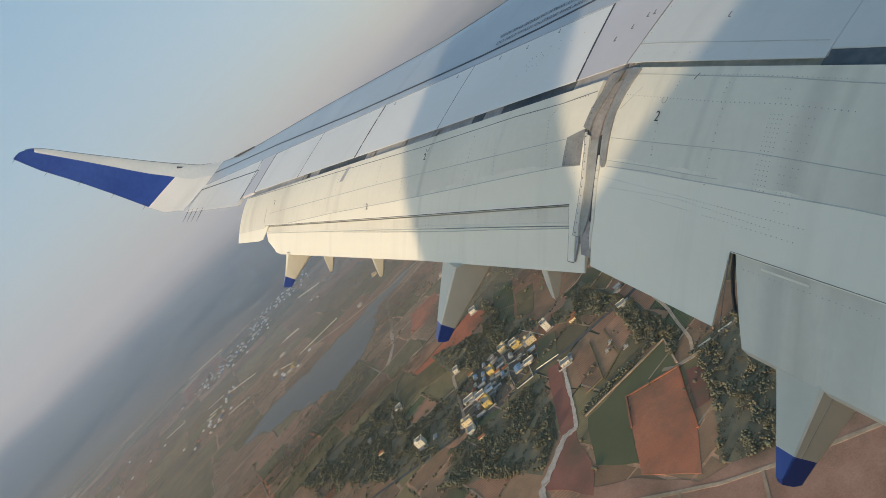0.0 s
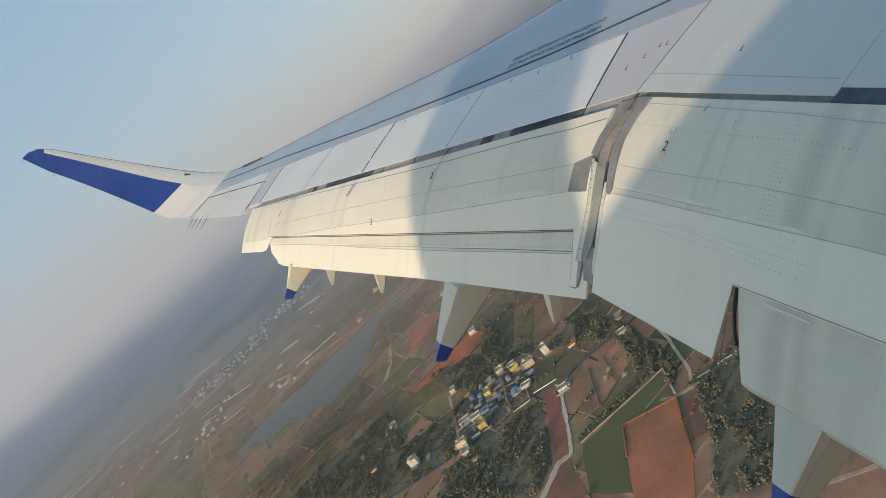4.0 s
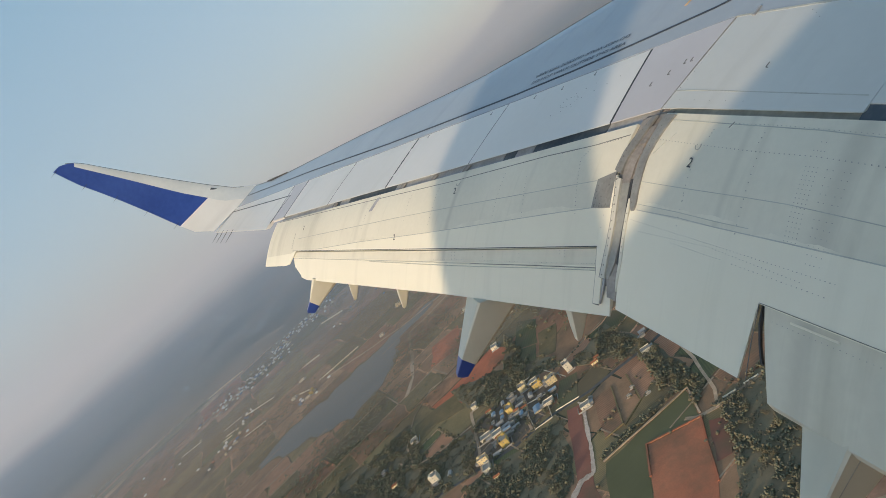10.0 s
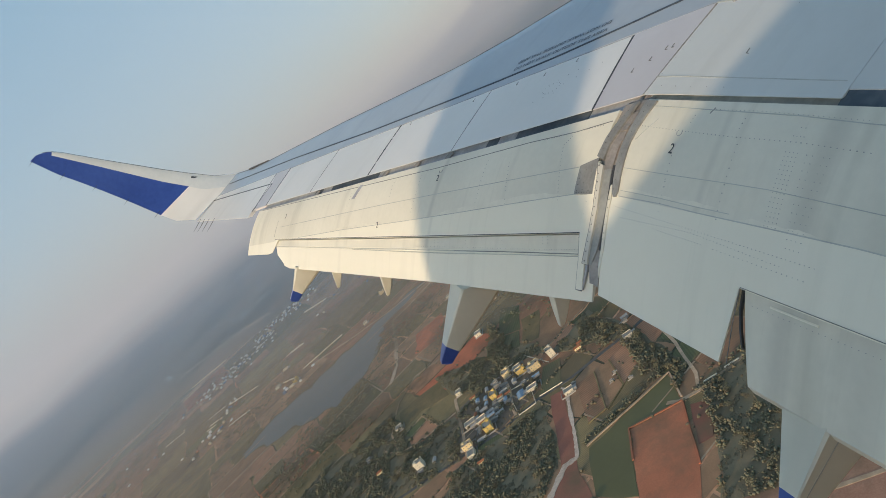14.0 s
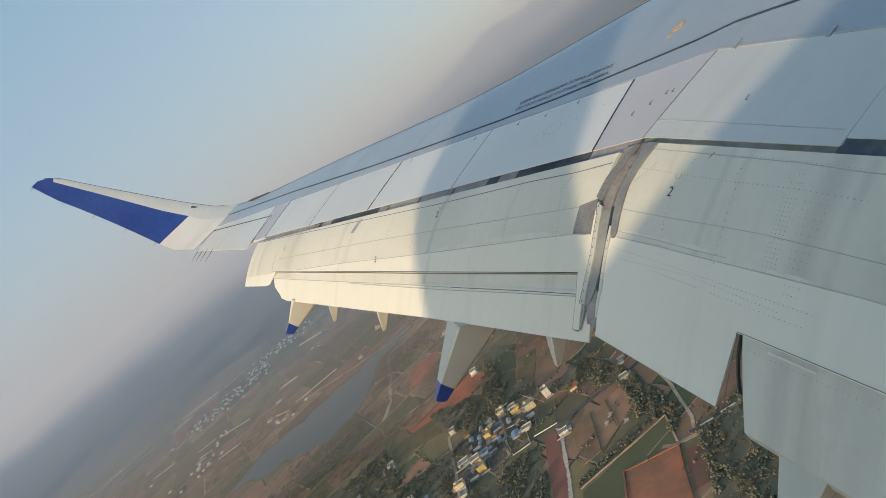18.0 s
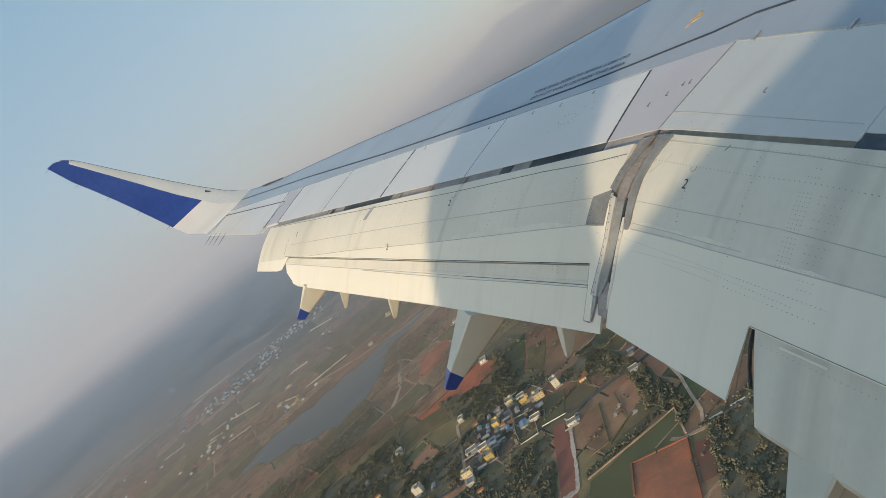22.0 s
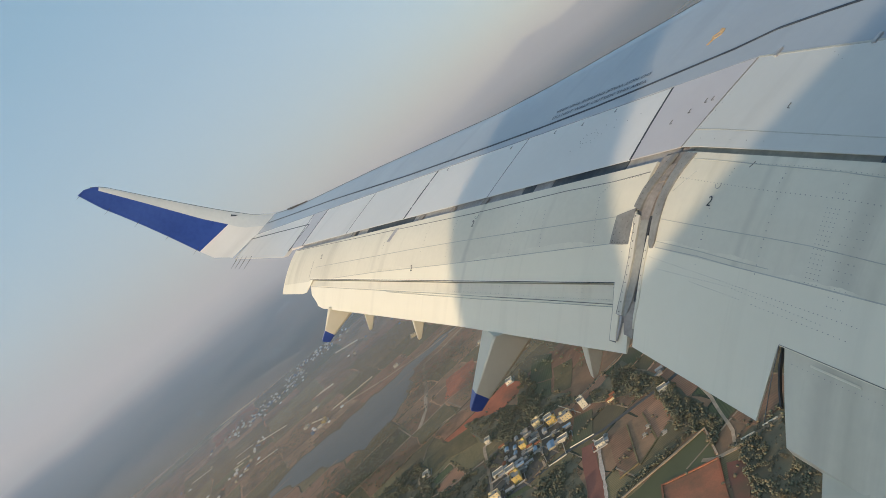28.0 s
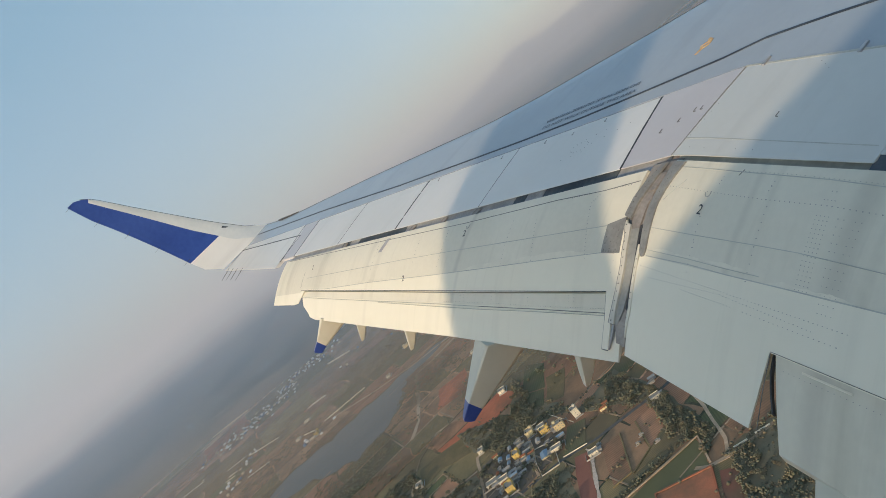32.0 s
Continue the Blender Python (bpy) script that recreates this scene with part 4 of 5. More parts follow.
LAKE = surface("grey_water", (0.111, 0.105, 0.086), (0.177, 0.161, 0.130), 0.008, 0.45, bump=0.03, grain=0.3, stretch=(1, 0.35, 1))
TRACK = soil("pale_track", (0.446, 0.311, 0.198), (0.616, 0.441, 0.293), scale=0.15)
TAR = surface("old_asphalt", (0.095, 0.090, 0.081), (0.151, 0.140, 0.123), 0.12, 0.9)
ESTATE = soil("estate_earth", (0.31, 0.150, 0.092), (0.46, 0.250, 0.165), scale=0.045)
UNDER = soil("undergrowth", (0.178, 0.155, 0.094), (0.275, 0.224, 0.138), scale=0.08)
YARD = soil("village_yard", (0.13, 0.105, 0.078), (0.20, 0.16, 0.12), scale=0.06)

# plots: the farmland near the airliner, cut again and again into strips
TURN = Matrix.Rotation(radians(12), 2)
plots = []


def cut(x0, y0, x1, y1, depth):
    w, h = x1 - x0, y1 - y0
    far = max(0, -(x0 + x1) / 2 - 480) / 800
    size = (54 + 74 * far) * rng.uniform(0.7, 1.5)
    if max(w, h) < size or depth > 11:
        plots.append((x0, y0, x1, y1))
        return
    q = rng.uniform(0.35, 0.65)
    if w * rng.uniform(0.8, 1.2) > h * 0.62:
        m = x0 + w * q
        cut(x0, y0, m, y1, depth + 1), cut(m, y0, x1, y1, depth + 1)
    else:
        m = y0 + h * q
        cut(x0, y0, x1, m, depth + 1), cut(x0, m, x1, y1, depth + 1)


cut(-2300, -900, -290, 680, 0)


def inside(x, y, poly):
    r = False
    for (ax, ay), (bx, by) in zip(poly, poly[1:] + poly[:1]):
        if (ay > y) != (by > y) and x < (bx - ax) * (y - ay) / (by - ay) + ax:
            r = not r
    return r


def sheet(name, pts, z, mat, parent=ground, label="", thick=0.4):
    n = len(pts)
    v = [(x, y, z + rise(x, y)) for x, y in pts] + [(x, y, z - thick + rise(x, y)) for x, y in pts]
    f = [tuple(range(n)), tuple(range(2 * n - 1, n - 1, -1))] + [(i, (i + 1) % n, n + (i + 1) % n, n + i) for i in range(n)]
    return link(name, v, f, mat, parent, label=label)


def wavy(pts, amount, step):
    """Uneven shoreline or plot edge."""
    out = []
    for a, b in zip(pts, pts[1:] + pts[:1]):
        n = max(1, int(math.dist(a, b) / step))
        for k in range(n):
            x, y = a[0] + (b[0] - a[0]) * k / n, a[1] + (b[1] - a[1]) * k / n
            q = noise.noise_vector((x / 30, y / 30, 0.5))
            out.append((x + q.x * amount, y + q.y * amount))
    return out


LAKE_LINE = [(-1395, 25), (-1352, -36), (-1338, -90), (-1260, -112), (-1200, -132), (-1165, -165), (-1150, -215), (-1180, -262), (-1235, -312), (-1275, -376), (-1325, -430), (-1376, -339), (-1359, -268), (-1379, -176), (-1395, -88)]
POND_LINE = [(-550, 16), (-549, 60), (-549, 103), (-509, 91), (-530, 50), (-497, 34), (-460, 17), (-495, -6)]
RED_LINE = [(-528, 50), (-507, 90), (-439, 60), (-405, 38), (-448, 12), (-495, 34)]
STRIP_LINE = [(-665, 25), (-657, 38), (-553, 4), (-558, -10)]
WET_LINE = [(-556, -10), (-549, 3), (-498, -8), (-470, -20), (-520, -48)]
ESTATE_LINE = [(-500, -60), (-478, -18), (-452, 6), (-402, 33), (-392, 56), (-352, 118), (-325, 130), (-250, 100), (-310, 0), (-420, -75)]
CLEAR = [LAKE_LINE, POND_LINE, RED_LINE, STRIP_LINE, WET_LINE, ESTATE_LINE]
borders = []
for x0, y0, x1, y1 in plots:
    g2 = rng.uniform(0.8, 2.4)
    c = [TURN @ Vector(p) for p in ((x0 + g2, y0 + g2), (x1 - g2, y0 + g2), (x1 - g2, y1 - g2), (x0 + g2, y1 - g2))]
    mid = sum(c, Vector((0, 0))) / 4
    if mid.x > -300 or abs(mid.y + 64) > 192 - mid.x * 0.5:
        continue
    kind = rng.choices(range(6), WEIGHTS)[0]
    if kind == 5 and mid.x > -800:
        kind = 4
    pts = wavy([(p.x, p.y) for p in c], 7, 11)
    sheet("plot", pts, 0.10 + 0.01 * rng.randint(0, 12) + (0.5 if mid.x < -1600 else 0), SOILS[kind], thick=0.4 if mid.x > -1600 else 2.0)
    borders.append([(p.x, p.y) for p in c])


def ribbon(name, pts, width, z, mat, label="", parent=ground, depth=0.3, sway=0.5, rag=0.0):
    pts = [Vector(p) for p in pts]
    fine = []
    for a, b in zip(pts[:-1], pts[1:]):
        n = max(1, int((b - a).length / (2.5 if rag else 9)))
        fine += [a + (b - a) * i / n for i in range(n)]
    fine.append(pts[-1])
    secs = []
    for i, p in enumerate(fine):
        q = noise.noise_vector((p.x / 40, p.y / 40, 3.1))
        p2 = p + Vector((q.x, q.y)) * width * sway
        t = (fine[min(i + 1, len(fine) - 1)] - fine[max(i - 1, 0)]).normalized()
        w = width * (0.5 + 0.16 * q.z + rag * (noise.noise((p.x / 7, p.y / 7, 6.0)) + 0.5 * noise.noise((p.x / 2.5, p.y / 2.5, 8.0))))
        m = Vector((-t.y, t.x)) * w
        zz = z + rise(p.x, p.y)
        secs.append([(*(p2 + m), zz), (*(p2 - m), zz), (*(p2 - m), zz - depth), (*(p2 + m), zz - depth)])
    v, f = loft(secs)
    return link(name, v, f, mat, parent, label=label)


for name, line, wob, step, z, mat, lab, cat in (
        ("lake", LAKE_LINE, 18, 9, 0.30, LAKE, "grey shallow lake with reedy banks", "lake"),
        ("shore", [(x + (x + 1210) * 0.05, y + (y + 180) * 0.05) for x, y in LAKE_LINE], 18, 9, 0.26, SOILS[2], "muddy lake shore", "ground"),
        ("pond", POND_LINE, 3, 6, 0.30, POND, "murky green pond beside a red field", "pond"),
        ("red_field", RED_LINE, 2, 6, 0.40, BRICKRED, "bare brick-red earth field", "field"),
        ("red_strip", STRIP_LINE, 1.6, 5, 0.36, MAROON, "dark reddish ploughed strip", "field"),
        ("wet_field", WET_LINE, 4, 4, 0.37, MAROON, "wet reddish soil with a pale crust", "field"),
        ("red_estate", ESTATE_LINE, 2.5, 6, 0.35, ESTATE, "bare red earth laid out in building plots", "ground"),
        ("red_field", [(-1144, -51), (-1139, 6), (-1046, -20), (-1068, -65)], 5, 9, 0.34, SOILS[5], "bare red earth field", "field"),
        ("green_field", [(-727, 42), (-715, 60), (-669, 43), (-679, 19)], 1.5, 5, 0.34, SOILS[3], "dark green crop beside the houses", "field"),
        ("green_field", [(-959, 64), (-918, 83), (-852, 59), (-883, 35)], 2, 7, 0.34, SOILS[3], "dark green crop in a narrow plot", "field"),
        ("green_field", [(-880, 34), (-852, 57), (-811, 44), (-833, 21)], 2, 7, 0.34, SOILS[3], "dark green crop in a narrow plot", "field"),
        ("green_field", [(-874, 70), (-859, 93), (-793, 66), (-805, 46)], 2, 7, 0.34, SOILS[2], "olive crop in a narrow plot", "field"),
        ("green_field", [(-925, -123), (-909, -57), (-852, -56), (-875, -99), (-860, -131)], 5, 8, 0.34, SOILS[2], "olive crop beside a dirt lane", "field"),
        ("brown_field", [(-648, 50), (-640, 69), (-576, 49), (-579, 31)], 1.2, 5, 0.34, SOILS[0], "ploughed brown plot with a hedge", "field"),
        ("brown_field", [(-640, 70), (-637, 87), (-587, 75), (-577, 51)], 1.2, 5, 0.34, SOILS[4], "fallow brown plot with a hedge", "field"),
        ("brown_field", [(-637, 88), (-640, 109), (-599, 99), (-586, 76)], 1.2, 5, 0.34, SOILS[0], "ploughed brown plot with a hedge", "field"),
        ("brown_field", [(-585, 76), (-597, 98), (-567, 92), (-573, 50)], 1.2, 5, 0.34, SOILS[2], "weedy olive plot with a hedge", "field"),
        ("red_soil", [(-497, 92), (-486, 104), (-452, 82), (-456, 72)], 3, 4, 0.34, MAROON, "bare reddish soil beside a track", "ground"),
        ("yard", [(-795, -50), (-792, 10), (-735, 40), (-690, 20), (-684, -34), (-705, -88)], 7, 8, 0.33, YARD, "trodden village ground", "ground")):
    tagged(sheet(name, wavy(line, wob, step), z, mat, None), lab, cat, kind="structure")
lane_z = 0.44
for name, pts, w, mt, lab in (
        ("road", [(-790, -330), (-733, -167), (-720, -132), (-705, -93), (-684, -32), (-679, 14), (-662, 54), (-658, 93), (-652, 125), (-652, 167), (-655, 260)], 4.6, TAR, "narrow worn asphalt road"),
        ("track", [(-829, -52), (-747, -65), (-691, -75)], 3.6, TRACK, "pale dirt lane into the village"),
        ("track", [(-860, -160), (-820, -142), (-805, -114), (-796, -61)], 2.6, TRACK, "pale dirt track"),
        ("track", [(-820, -142), (-881, -143), (-952, -119), (-992, -82), (-971, -29)], 2.6, TRACK, "pale dirt track"),
        ("track", [(-791, 8), (-737, 1), (-700, -10), (-682, -12)], 3.0, TRACK, "pale village lane"),
        ("track", [(-520, 84), (-510, 90), (-502, 105), (-497, 132), (-495, 150), (-493, 190)], 4.0, TRACK, "pale dirt track"),
        ("track", [(-502, 105), (-522, 116), (-546, 122), (-578, 132), (-620, 140)], 3.0, TRACK, "reddish dirt track between trees"),
        ("track", [(-1345, 34), (-1321, -30), (-1316, -70), (-1190, -84), (-1087, -100), (-1040, -120)], 6.5, TRACK, "pale bank track round the lake"),
        ("track", [(-1500, -260), (-1440, -167), (-1392, -66), (-1370, 40), (-1360, 160)], 5.0, TRACK, "pale dirt road across the fields"),
        ("track", [(-520, -70), (-470, -36), (-428, 2), (-388, 40), (-352, 88), (-330, 122)], 3.2, TRACK, "pale estate road on red earth"),
        ("track", [(-446, -14), (-424, -34), (-400, -60)], 2.2, TRACK, "pale estate road on red earth"),
        ("track", [(-408, 20), (-378, -4), (-340, -30)], 2.2, TRACK, "pale estate road on red earth"),
        ("track", [(-370, 62), (-340, 44), (-300, 20)], 2.2, TRACK, "pale estate road on red earth"),
        ("crust", [(-662, 38), (-654, 39), (-620, 29), (-588, 18), (-550, 4)], 3.4, SALT, "pale crusted edge of a red strip"),
        ("crust", [(-551, 4), (-554, -8), (-541, -25), (-524, -48), (-500, -58)], 6.5, SALT, "pale crusted edge of wet soil"),
        ("bund", [(-553, 16), (-552, 60), (-551, 106), (-512, 94)], 1.6, TRACK, "pale bank of the green pond"),
        ("bund", [(-495, 33), (-530, 49), (-508, 92), (-440, 61)], 1.7, SOILS[5], "low red bank round a field"),
        ("bund", [(-640, 69.5), (-577, 50), (-578, 30)], 1.4, SOILS[2], "weedy bank between plots"),
        ("bund", [(-638, 87.5), (-586, 76), (-573, 50)], 1.4, SOILS[2], "weedy bank between plots")):
    lane_z += 0.012
    tagged(ribbon(name, pts, w, lane_z + (0.5 if name == "bund" else 0), mt, parent=None, depth=0.9 if name == "bund" else 0.3, rag=0.42 if name == "crust" else 0.0), lab, "bank" if name == "bund" else "road", kind="structure")


# ---- houses ----
def box(x0, y0, z0, x1, y1, z1):
    v = [(x, y, z) for z in (z0, z1) for x, y in ((x0, y0), (x1, y0), (x1, y1), (x0, y1))]
    return v, [(3, 2, 1, 0), (4, 5, 6, 7), (0, 1, 5, 4), (1, 2, 6, 5), (2, 3, 7, 6), (3, 0, 4, 7)]


def joined(boxes):
    v, f = [], []
    for a, b in boxes:
        k = len(v)
        v += a
        f += [tuple(k + i for i in q) for q in b]
    return v, f


def wall_paint(name, c):
    return surface(name, tuple(q * 0.82 for q in c), c, 0.6, 0.85, grain=5, vary=0.12)


WALLS = {"cream": wall_paint("cream_plaster", (0.84, 0.67, 0.38)), "white": wall_paint("white_plaster", (0.84, 0.75, 0.58)),
         "yellow": wall_paint("yellow_plaster", (0.70, 0.50, 0.16)), "grey": wall_paint("bare_concrete", (0.42, 0.39, 0.35)), "pink": wall_paint("salmon_plaster", (0.62, 0.36, 0.26))}
CONCRETE = surface("roof_concrete", (0.32, 0.285, 0.23), (0.48, 0.425, 0.34), 0.5, 0.9, grain=4)
TIN = surface("tin_sheet", (0.32, 0.31, 0.29), (0.44, 0.42, 0.39), 0.4, 0.55, 0.1)
BLUETIN = surface("blue_sheet", (0.20, 0.29, 0.38), (0.28, 0.37, 0.46), 0.5, 0.5)
TILE = surface("clay_tile", (0.30, 0.11, 0.055), (0.42, 0.17, 0.08), 0.8, 0.9, grain=6)
GLASS = surface("dark_pane", (0.22, 0.215, 0.20), (0.30, 0.29, 0.27), 1, 0.3)
TANK = surface("black_tank", (0.02, 0.02, 0.02), (0.035, 0.035, 0.035), 1, 0.6)


def house(w, d, storeys, wall, roof, pitched, label):
    h = 3.1 * storeys
    ob = new("house")
    link("wall", *box(-w / 2, -d / 2, -0.4, w / 2, d / 2, h), wall, ob)
    if pitched:
        o, r = 0.5, 1.5
        v = [(-w / 2 - o, -d / 2 - o, h), (w / 2 + o, -d / 2 - o, h), (w / 2 + o, d / 2 + o, h), (-w / 2 - o, d / 2 + o, h), (-w / 2 - o, 0, h + r), (w / 2 + o, 0, h + r)]
        link("roof", v, [(0, 1, 5, 4), (2, 3, 4, 5), (1, 2, 5), (3, 0, 4), (3, 2, 1, 0)], roof, ob)
        link("ridge_cap", *box(-w / 2 - o, -0.18, h + r - 0.06, w / 2 + o, 0.18, h + r + 0.08), roof, ob)
    else:
        link("roof", *box(-w / 2 - 0.4, -d / 2 - 0.4, h, w / 2 + 0.4, d / 2 + 0.4, h + 0.16), roof, ob)
        a, b = w / 2 + 0.3, d / 2 + 0.3
        link("parapet", *joined([box(-a, -b, h + 0.16, a, -b + 0.18, h + 0.95), box(-a, b - 0.18, h + 0.16, a, b, h + 0.95), box(-a, -b + 0.18, h + 0.16, -a + 0.18, b - 0.18, h + 0.95), box(a - 0.18, -b + 0.18, h + 0.16, a, b - 0.18, h + 0.95)]), wall, ob)
        if storeys > 1:
            link("stair_room", *box(w / 2 - 3.2, -d / 2 + 0.6, h + 0.16, w / 2 - 0.6, -d / 2 + 3.4, h + 2.5), wall, ob)
            rg = [[(-w / 2 + 1.6 + 0.6 * math.cos(t), d / 2 - 1.6 + 0.6 * math.sin(t), z) for t in np.linspace(0, 2 * math.pi, 11)[:-1]] for z in (h + 0.16, h + 1.5, h + 1.7)]
            link("water_tank", *loft(rg), TANK, ob)
    if not pitched:
        link("annex", *box(w / 2 + 0.01, -d / 2 + 0.8, -0.4, w / 2 + 3.6, d / 2 - 1.8, 2.6), WALLS["grey"], ob)
        link("annex_roof", *box(w / 2 + 0.45, -d / 2 + 0.5, 2.6, w / 2 + 4.0, d / 2 - 1.5, 2.76), TIN, ob)
        link("yard_wall", *joined([box(-w / 2 - 4, -d / 2 - 3, -0.4, -w / 2 - 3.8, d / 2, 1.5), box(-w / 2 - 3.8, -d / 2 - 3, -0.4, w / 2 + 2, -d / 2 - 2.8, 1.5)]), WALLS["grey"], ob)
    for k in range(storeys):
        z = 3.1 * k + 1.0
        n = max(2, int(w / 3.2))
        for i in range(n):
            x = -w / 2 + w * (i + 0.5) / n
            for sgn in (-1, 1):
                y = sgn * d / 2
                if k == 0 and i == 0 and sgn == -1:
                    link("door", *box(x - 0.5, y - 0.06, 0, x + 0.5, y + 0.02, 2.1), BROWN, ob)
                else:
                    link("window", *box(x - 0.45, y - 0.05, z, x + 0.45, y + 0.05, z + 1.1), GLASS, ob)
        for sgn in (-1, 1):
            link("window", *box(sgn * w / 2 - 0.05, -0.45, z, sgn * w / 2 + 0.05, 0.45, z + 1.1), GLASS, ob)
        if k:
            link("sunshade", *box(-w / 2 - 0.1, -d / 2 - 0.7, 3.1 * k - 0.06, w / 2 + 0.1, -d / 2 - 0.002, 3.1 * k + 0.06), CONCRETE, ob)
    return tagged(ob, label, "house", "village houses")


KINDS = [house(10, 9, 2, WALLS["cream"], CONCRETE, False, "two-storey cream plastered house with flat roof"),
         house(11, 8, 2, WALLS["yellow"], CONCRETE, False, "two-storey yellow plastered house with flat roof"),
         house(9, 8, 1, WALLS["white"], CONCRETE, False, "low white plastered house with flat roof"),
         house(9, 6, 1, WALLS["grey"], BLUETIN, True, "low shed with blue sheet roof"),
         house(8, 6, 1, WALLS["cream"], TILE, True, "low house with clay tile roof"),
         house(12, 7, 1, WALLS["grey"], TIN, True, "long grey shed with tin sheet roof"),
         house(9, 9, 3, WALLS["white"], CONCRETE, False, "three-storey white house with flat roof"),
         house(7, 6, 1, WALLS["grey"], CONCRETE, False, "small bare concrete house"),
         house(20, 14, 1, WALLS["cream"], BLUETIN, True, "large workshop with pale blue sheet roof")]
# kinds: 0 cream, 1 yellow, 2 low white, 3 blue shed, 4 tile, 5 tin shed, 6 white three-storey, 7 concrete, 8 workshop
spots = [(-775, 9, 0), (-750, 24, 1), (-737, 38, 0), (-735, 60, 6), (-719, 30, 3), (-711, 5, 8), (-756, -16, 1), (-728, -10, 3), (-703, -41, 1), (-716, -20, 5), (-730, -40, 2), (-775, -32, 3), (-781, -19, 5),
         (-742, -54, 2), (-833, -44, 2), (-705, -69, 0), (-687, -68, 2), (-645, 41, 2), (-746, -123, 6), (-735, -105, 5), (-661, -65, 4), (-701, 79, 4), (-706, 84, 4), (-771, -8, 7), (-722, -30, 3), (-765, -24, 3), (-748, -6, 5),
         (-738, -22, 7), (-745, -34, 5), (-719, -8, 7), (-736, -2, 4), (-712, -31, 7), (-723, -44, 4), (-757, -38, 7), (-790, -36, 4), (-783, -5, 7), (-745, 10, 5), (-729, 18, 7), (-768, 22, 2), (-697, -52, 5), (-713, -50, 7), (-704, 20, 2),
         (-752, -26, 3), (-735, -14, 7), (-731, -30, 5), (-741, -12, 4), (-727, -22, 7), (-760, -2, 7), (-751, -44, 4), (-732, -50, 5),
         (-681, 132, 5), (-672, 128, 7), (-646, 117, 2), (-719, 147, 0), (-880, -130, 2), (-815, -170, 4), (-870, -180, 7), (-940, 20, 2),
         (-1010, 70, 2), (-1050, 110, 0), (-1180, 30, 2), (-1240, 90, 0), (-1450, -120, 2), (-1479, -300, 1), (-1470, -312, 2), (-1400, 60, 2), (-1560, -60, 0), (-1640, -330, 2), (-1551, -350, 2)]
used = set()
for x, y, k in spots:
    size = rng.uniform(0.84, 1.06) * (0.72 if k in (3, 4, 5, 7) else 0.62 if k == 8 else 1)
    wide = (size * rng.uniform(1.0, 1.35), size * rng.uniform(0.85, 1.15), size * rng.uniform(0.9, 1.05))
    m = pose(x + rng.uniform(-1.5, 1.5), y + rng.uniform(-1.5, 1.5), 0.4 + rise(x, y), 0, 0, -14 + rng.choice([0, 90, 180, 270]) + rng.uniform(-5, 5))
    if k not in used:
        used.add(k)
        KINDS[k].matrix_world = m
        KINDS[k].scale = wide
    else:
        copy_thing(KINDS[k], m).scale = wide
for x, y in ((-612, 80), (-604, 72), (-586, 84), (-651, 49)):
    copy_thing(KINDS[7], pose(x, y, 0.4, 0, 0, 76)).scale = (0.42, 0.36, 0.5)
for name, pts in (("compound_wall", [(-715, -5), (-680, -9), (-675, 11)]), ("compound_wall", [(-704, 17), (-675, 11)]), ("compound_wall", [(-791, 8), (-784, 38), (-725, 50)]), ("compound_wall", [(-725, 23), (-737, 2)]),
                  ("compound_wall", [(-669, 43), (-680, 18)]), ("compound_wall", [(-506, 113), (-502, 124)]), ("compound_wall", [(-501, 131), (-497, 143)])):
    tagged(ribbon(name, pts, 0.45 if pts[0][0] < -510 else 1.0, 1.3, WALLS["white"], parent=None, depth=1.3, sway=0.2), "pale plastered compound wall", "wall")


# pale walls far out, each one a line of light at this distance
for pts, w in (([(-2779, -1090), (-2743, -966)], 6), ([(-2544, -783), (-2500, -640), (-2450, -496), (-2384, -407)], 6), ([(-2277, -698), (-2260, -563)], 5), ([(-1748, -331), (-1729, -278)], 5), ([(-1752, -320), (-1738, -280)], 3),
               ([(-1524, -281), (-1519, -176)], 3.5), ([(-2529, -1061), (-2506, -999)], 5), ([(-1796, -574), (-1787, -522)], 4.5), ([(-1595, -490), (-1575, -430)], 4), ([(-1732, -562), (-1723, -536)], 5), ([(-1710, -568), (-1700, -540)], 5),
               ([(-1551, -336), (-1519, -308)], 4), ([(-2693, -424), (-2661, -327)], 7), ([(-2015, -265), (-1962, -194)], 5), ([(-4040, -1300), (-3903, -1186)], 9), ([(-1890, -725), (-1878, -662)], 4), ([(-1769, -508), (-1713, -417)], 4.5),
               ([(-3300, -900), (-3220, -600)], 7), ([(-3050, -300), (-2990, -100)], 7), ([(-2300, -120), (-2260, 40)], 5), ([(-3600, -200), (-3500, 60)], 9), ([(-3700, 1000), (-3600, 1250)], 9), ([(-3350, 900), (-3250, 1150)], 8)):
    tagged(ribbon("boundary_wall", pts, w * 0.36, 2.2 + (1.5 if pts[0][0] < -2000 else 0), WALLS["white"], parent=None, depth=4.5, sway=0.3), "sunlit pale wall between distant fields", "wall", kind="structure")

# far villages: too small to tell apart
def far_paint():
    m, n, l, bs = material("far_plaster", 0.9)
    g3 = n.new("ShaderNodeNewGeometry")
    r = ramp(n, [(0, (0.84, 0.80, 0.72)), (0.3, (0.66, 0.54, 0.38)), (0.45, (0.86, 0.85, 0.82)), (0.84, (0.36, 0.33, 0.30)), (0.90, (0.16, 0.24, 0.36)), (0.95, (0.40, 0.20, 0.13))], 'CONSTANT')
    l.new(g3.outputs["Random Per Island"], r.inputs[0])
    l.new(r.outputs[0], bs.inputs["Base Color"])
    return m


FARPAINT = far_paint()


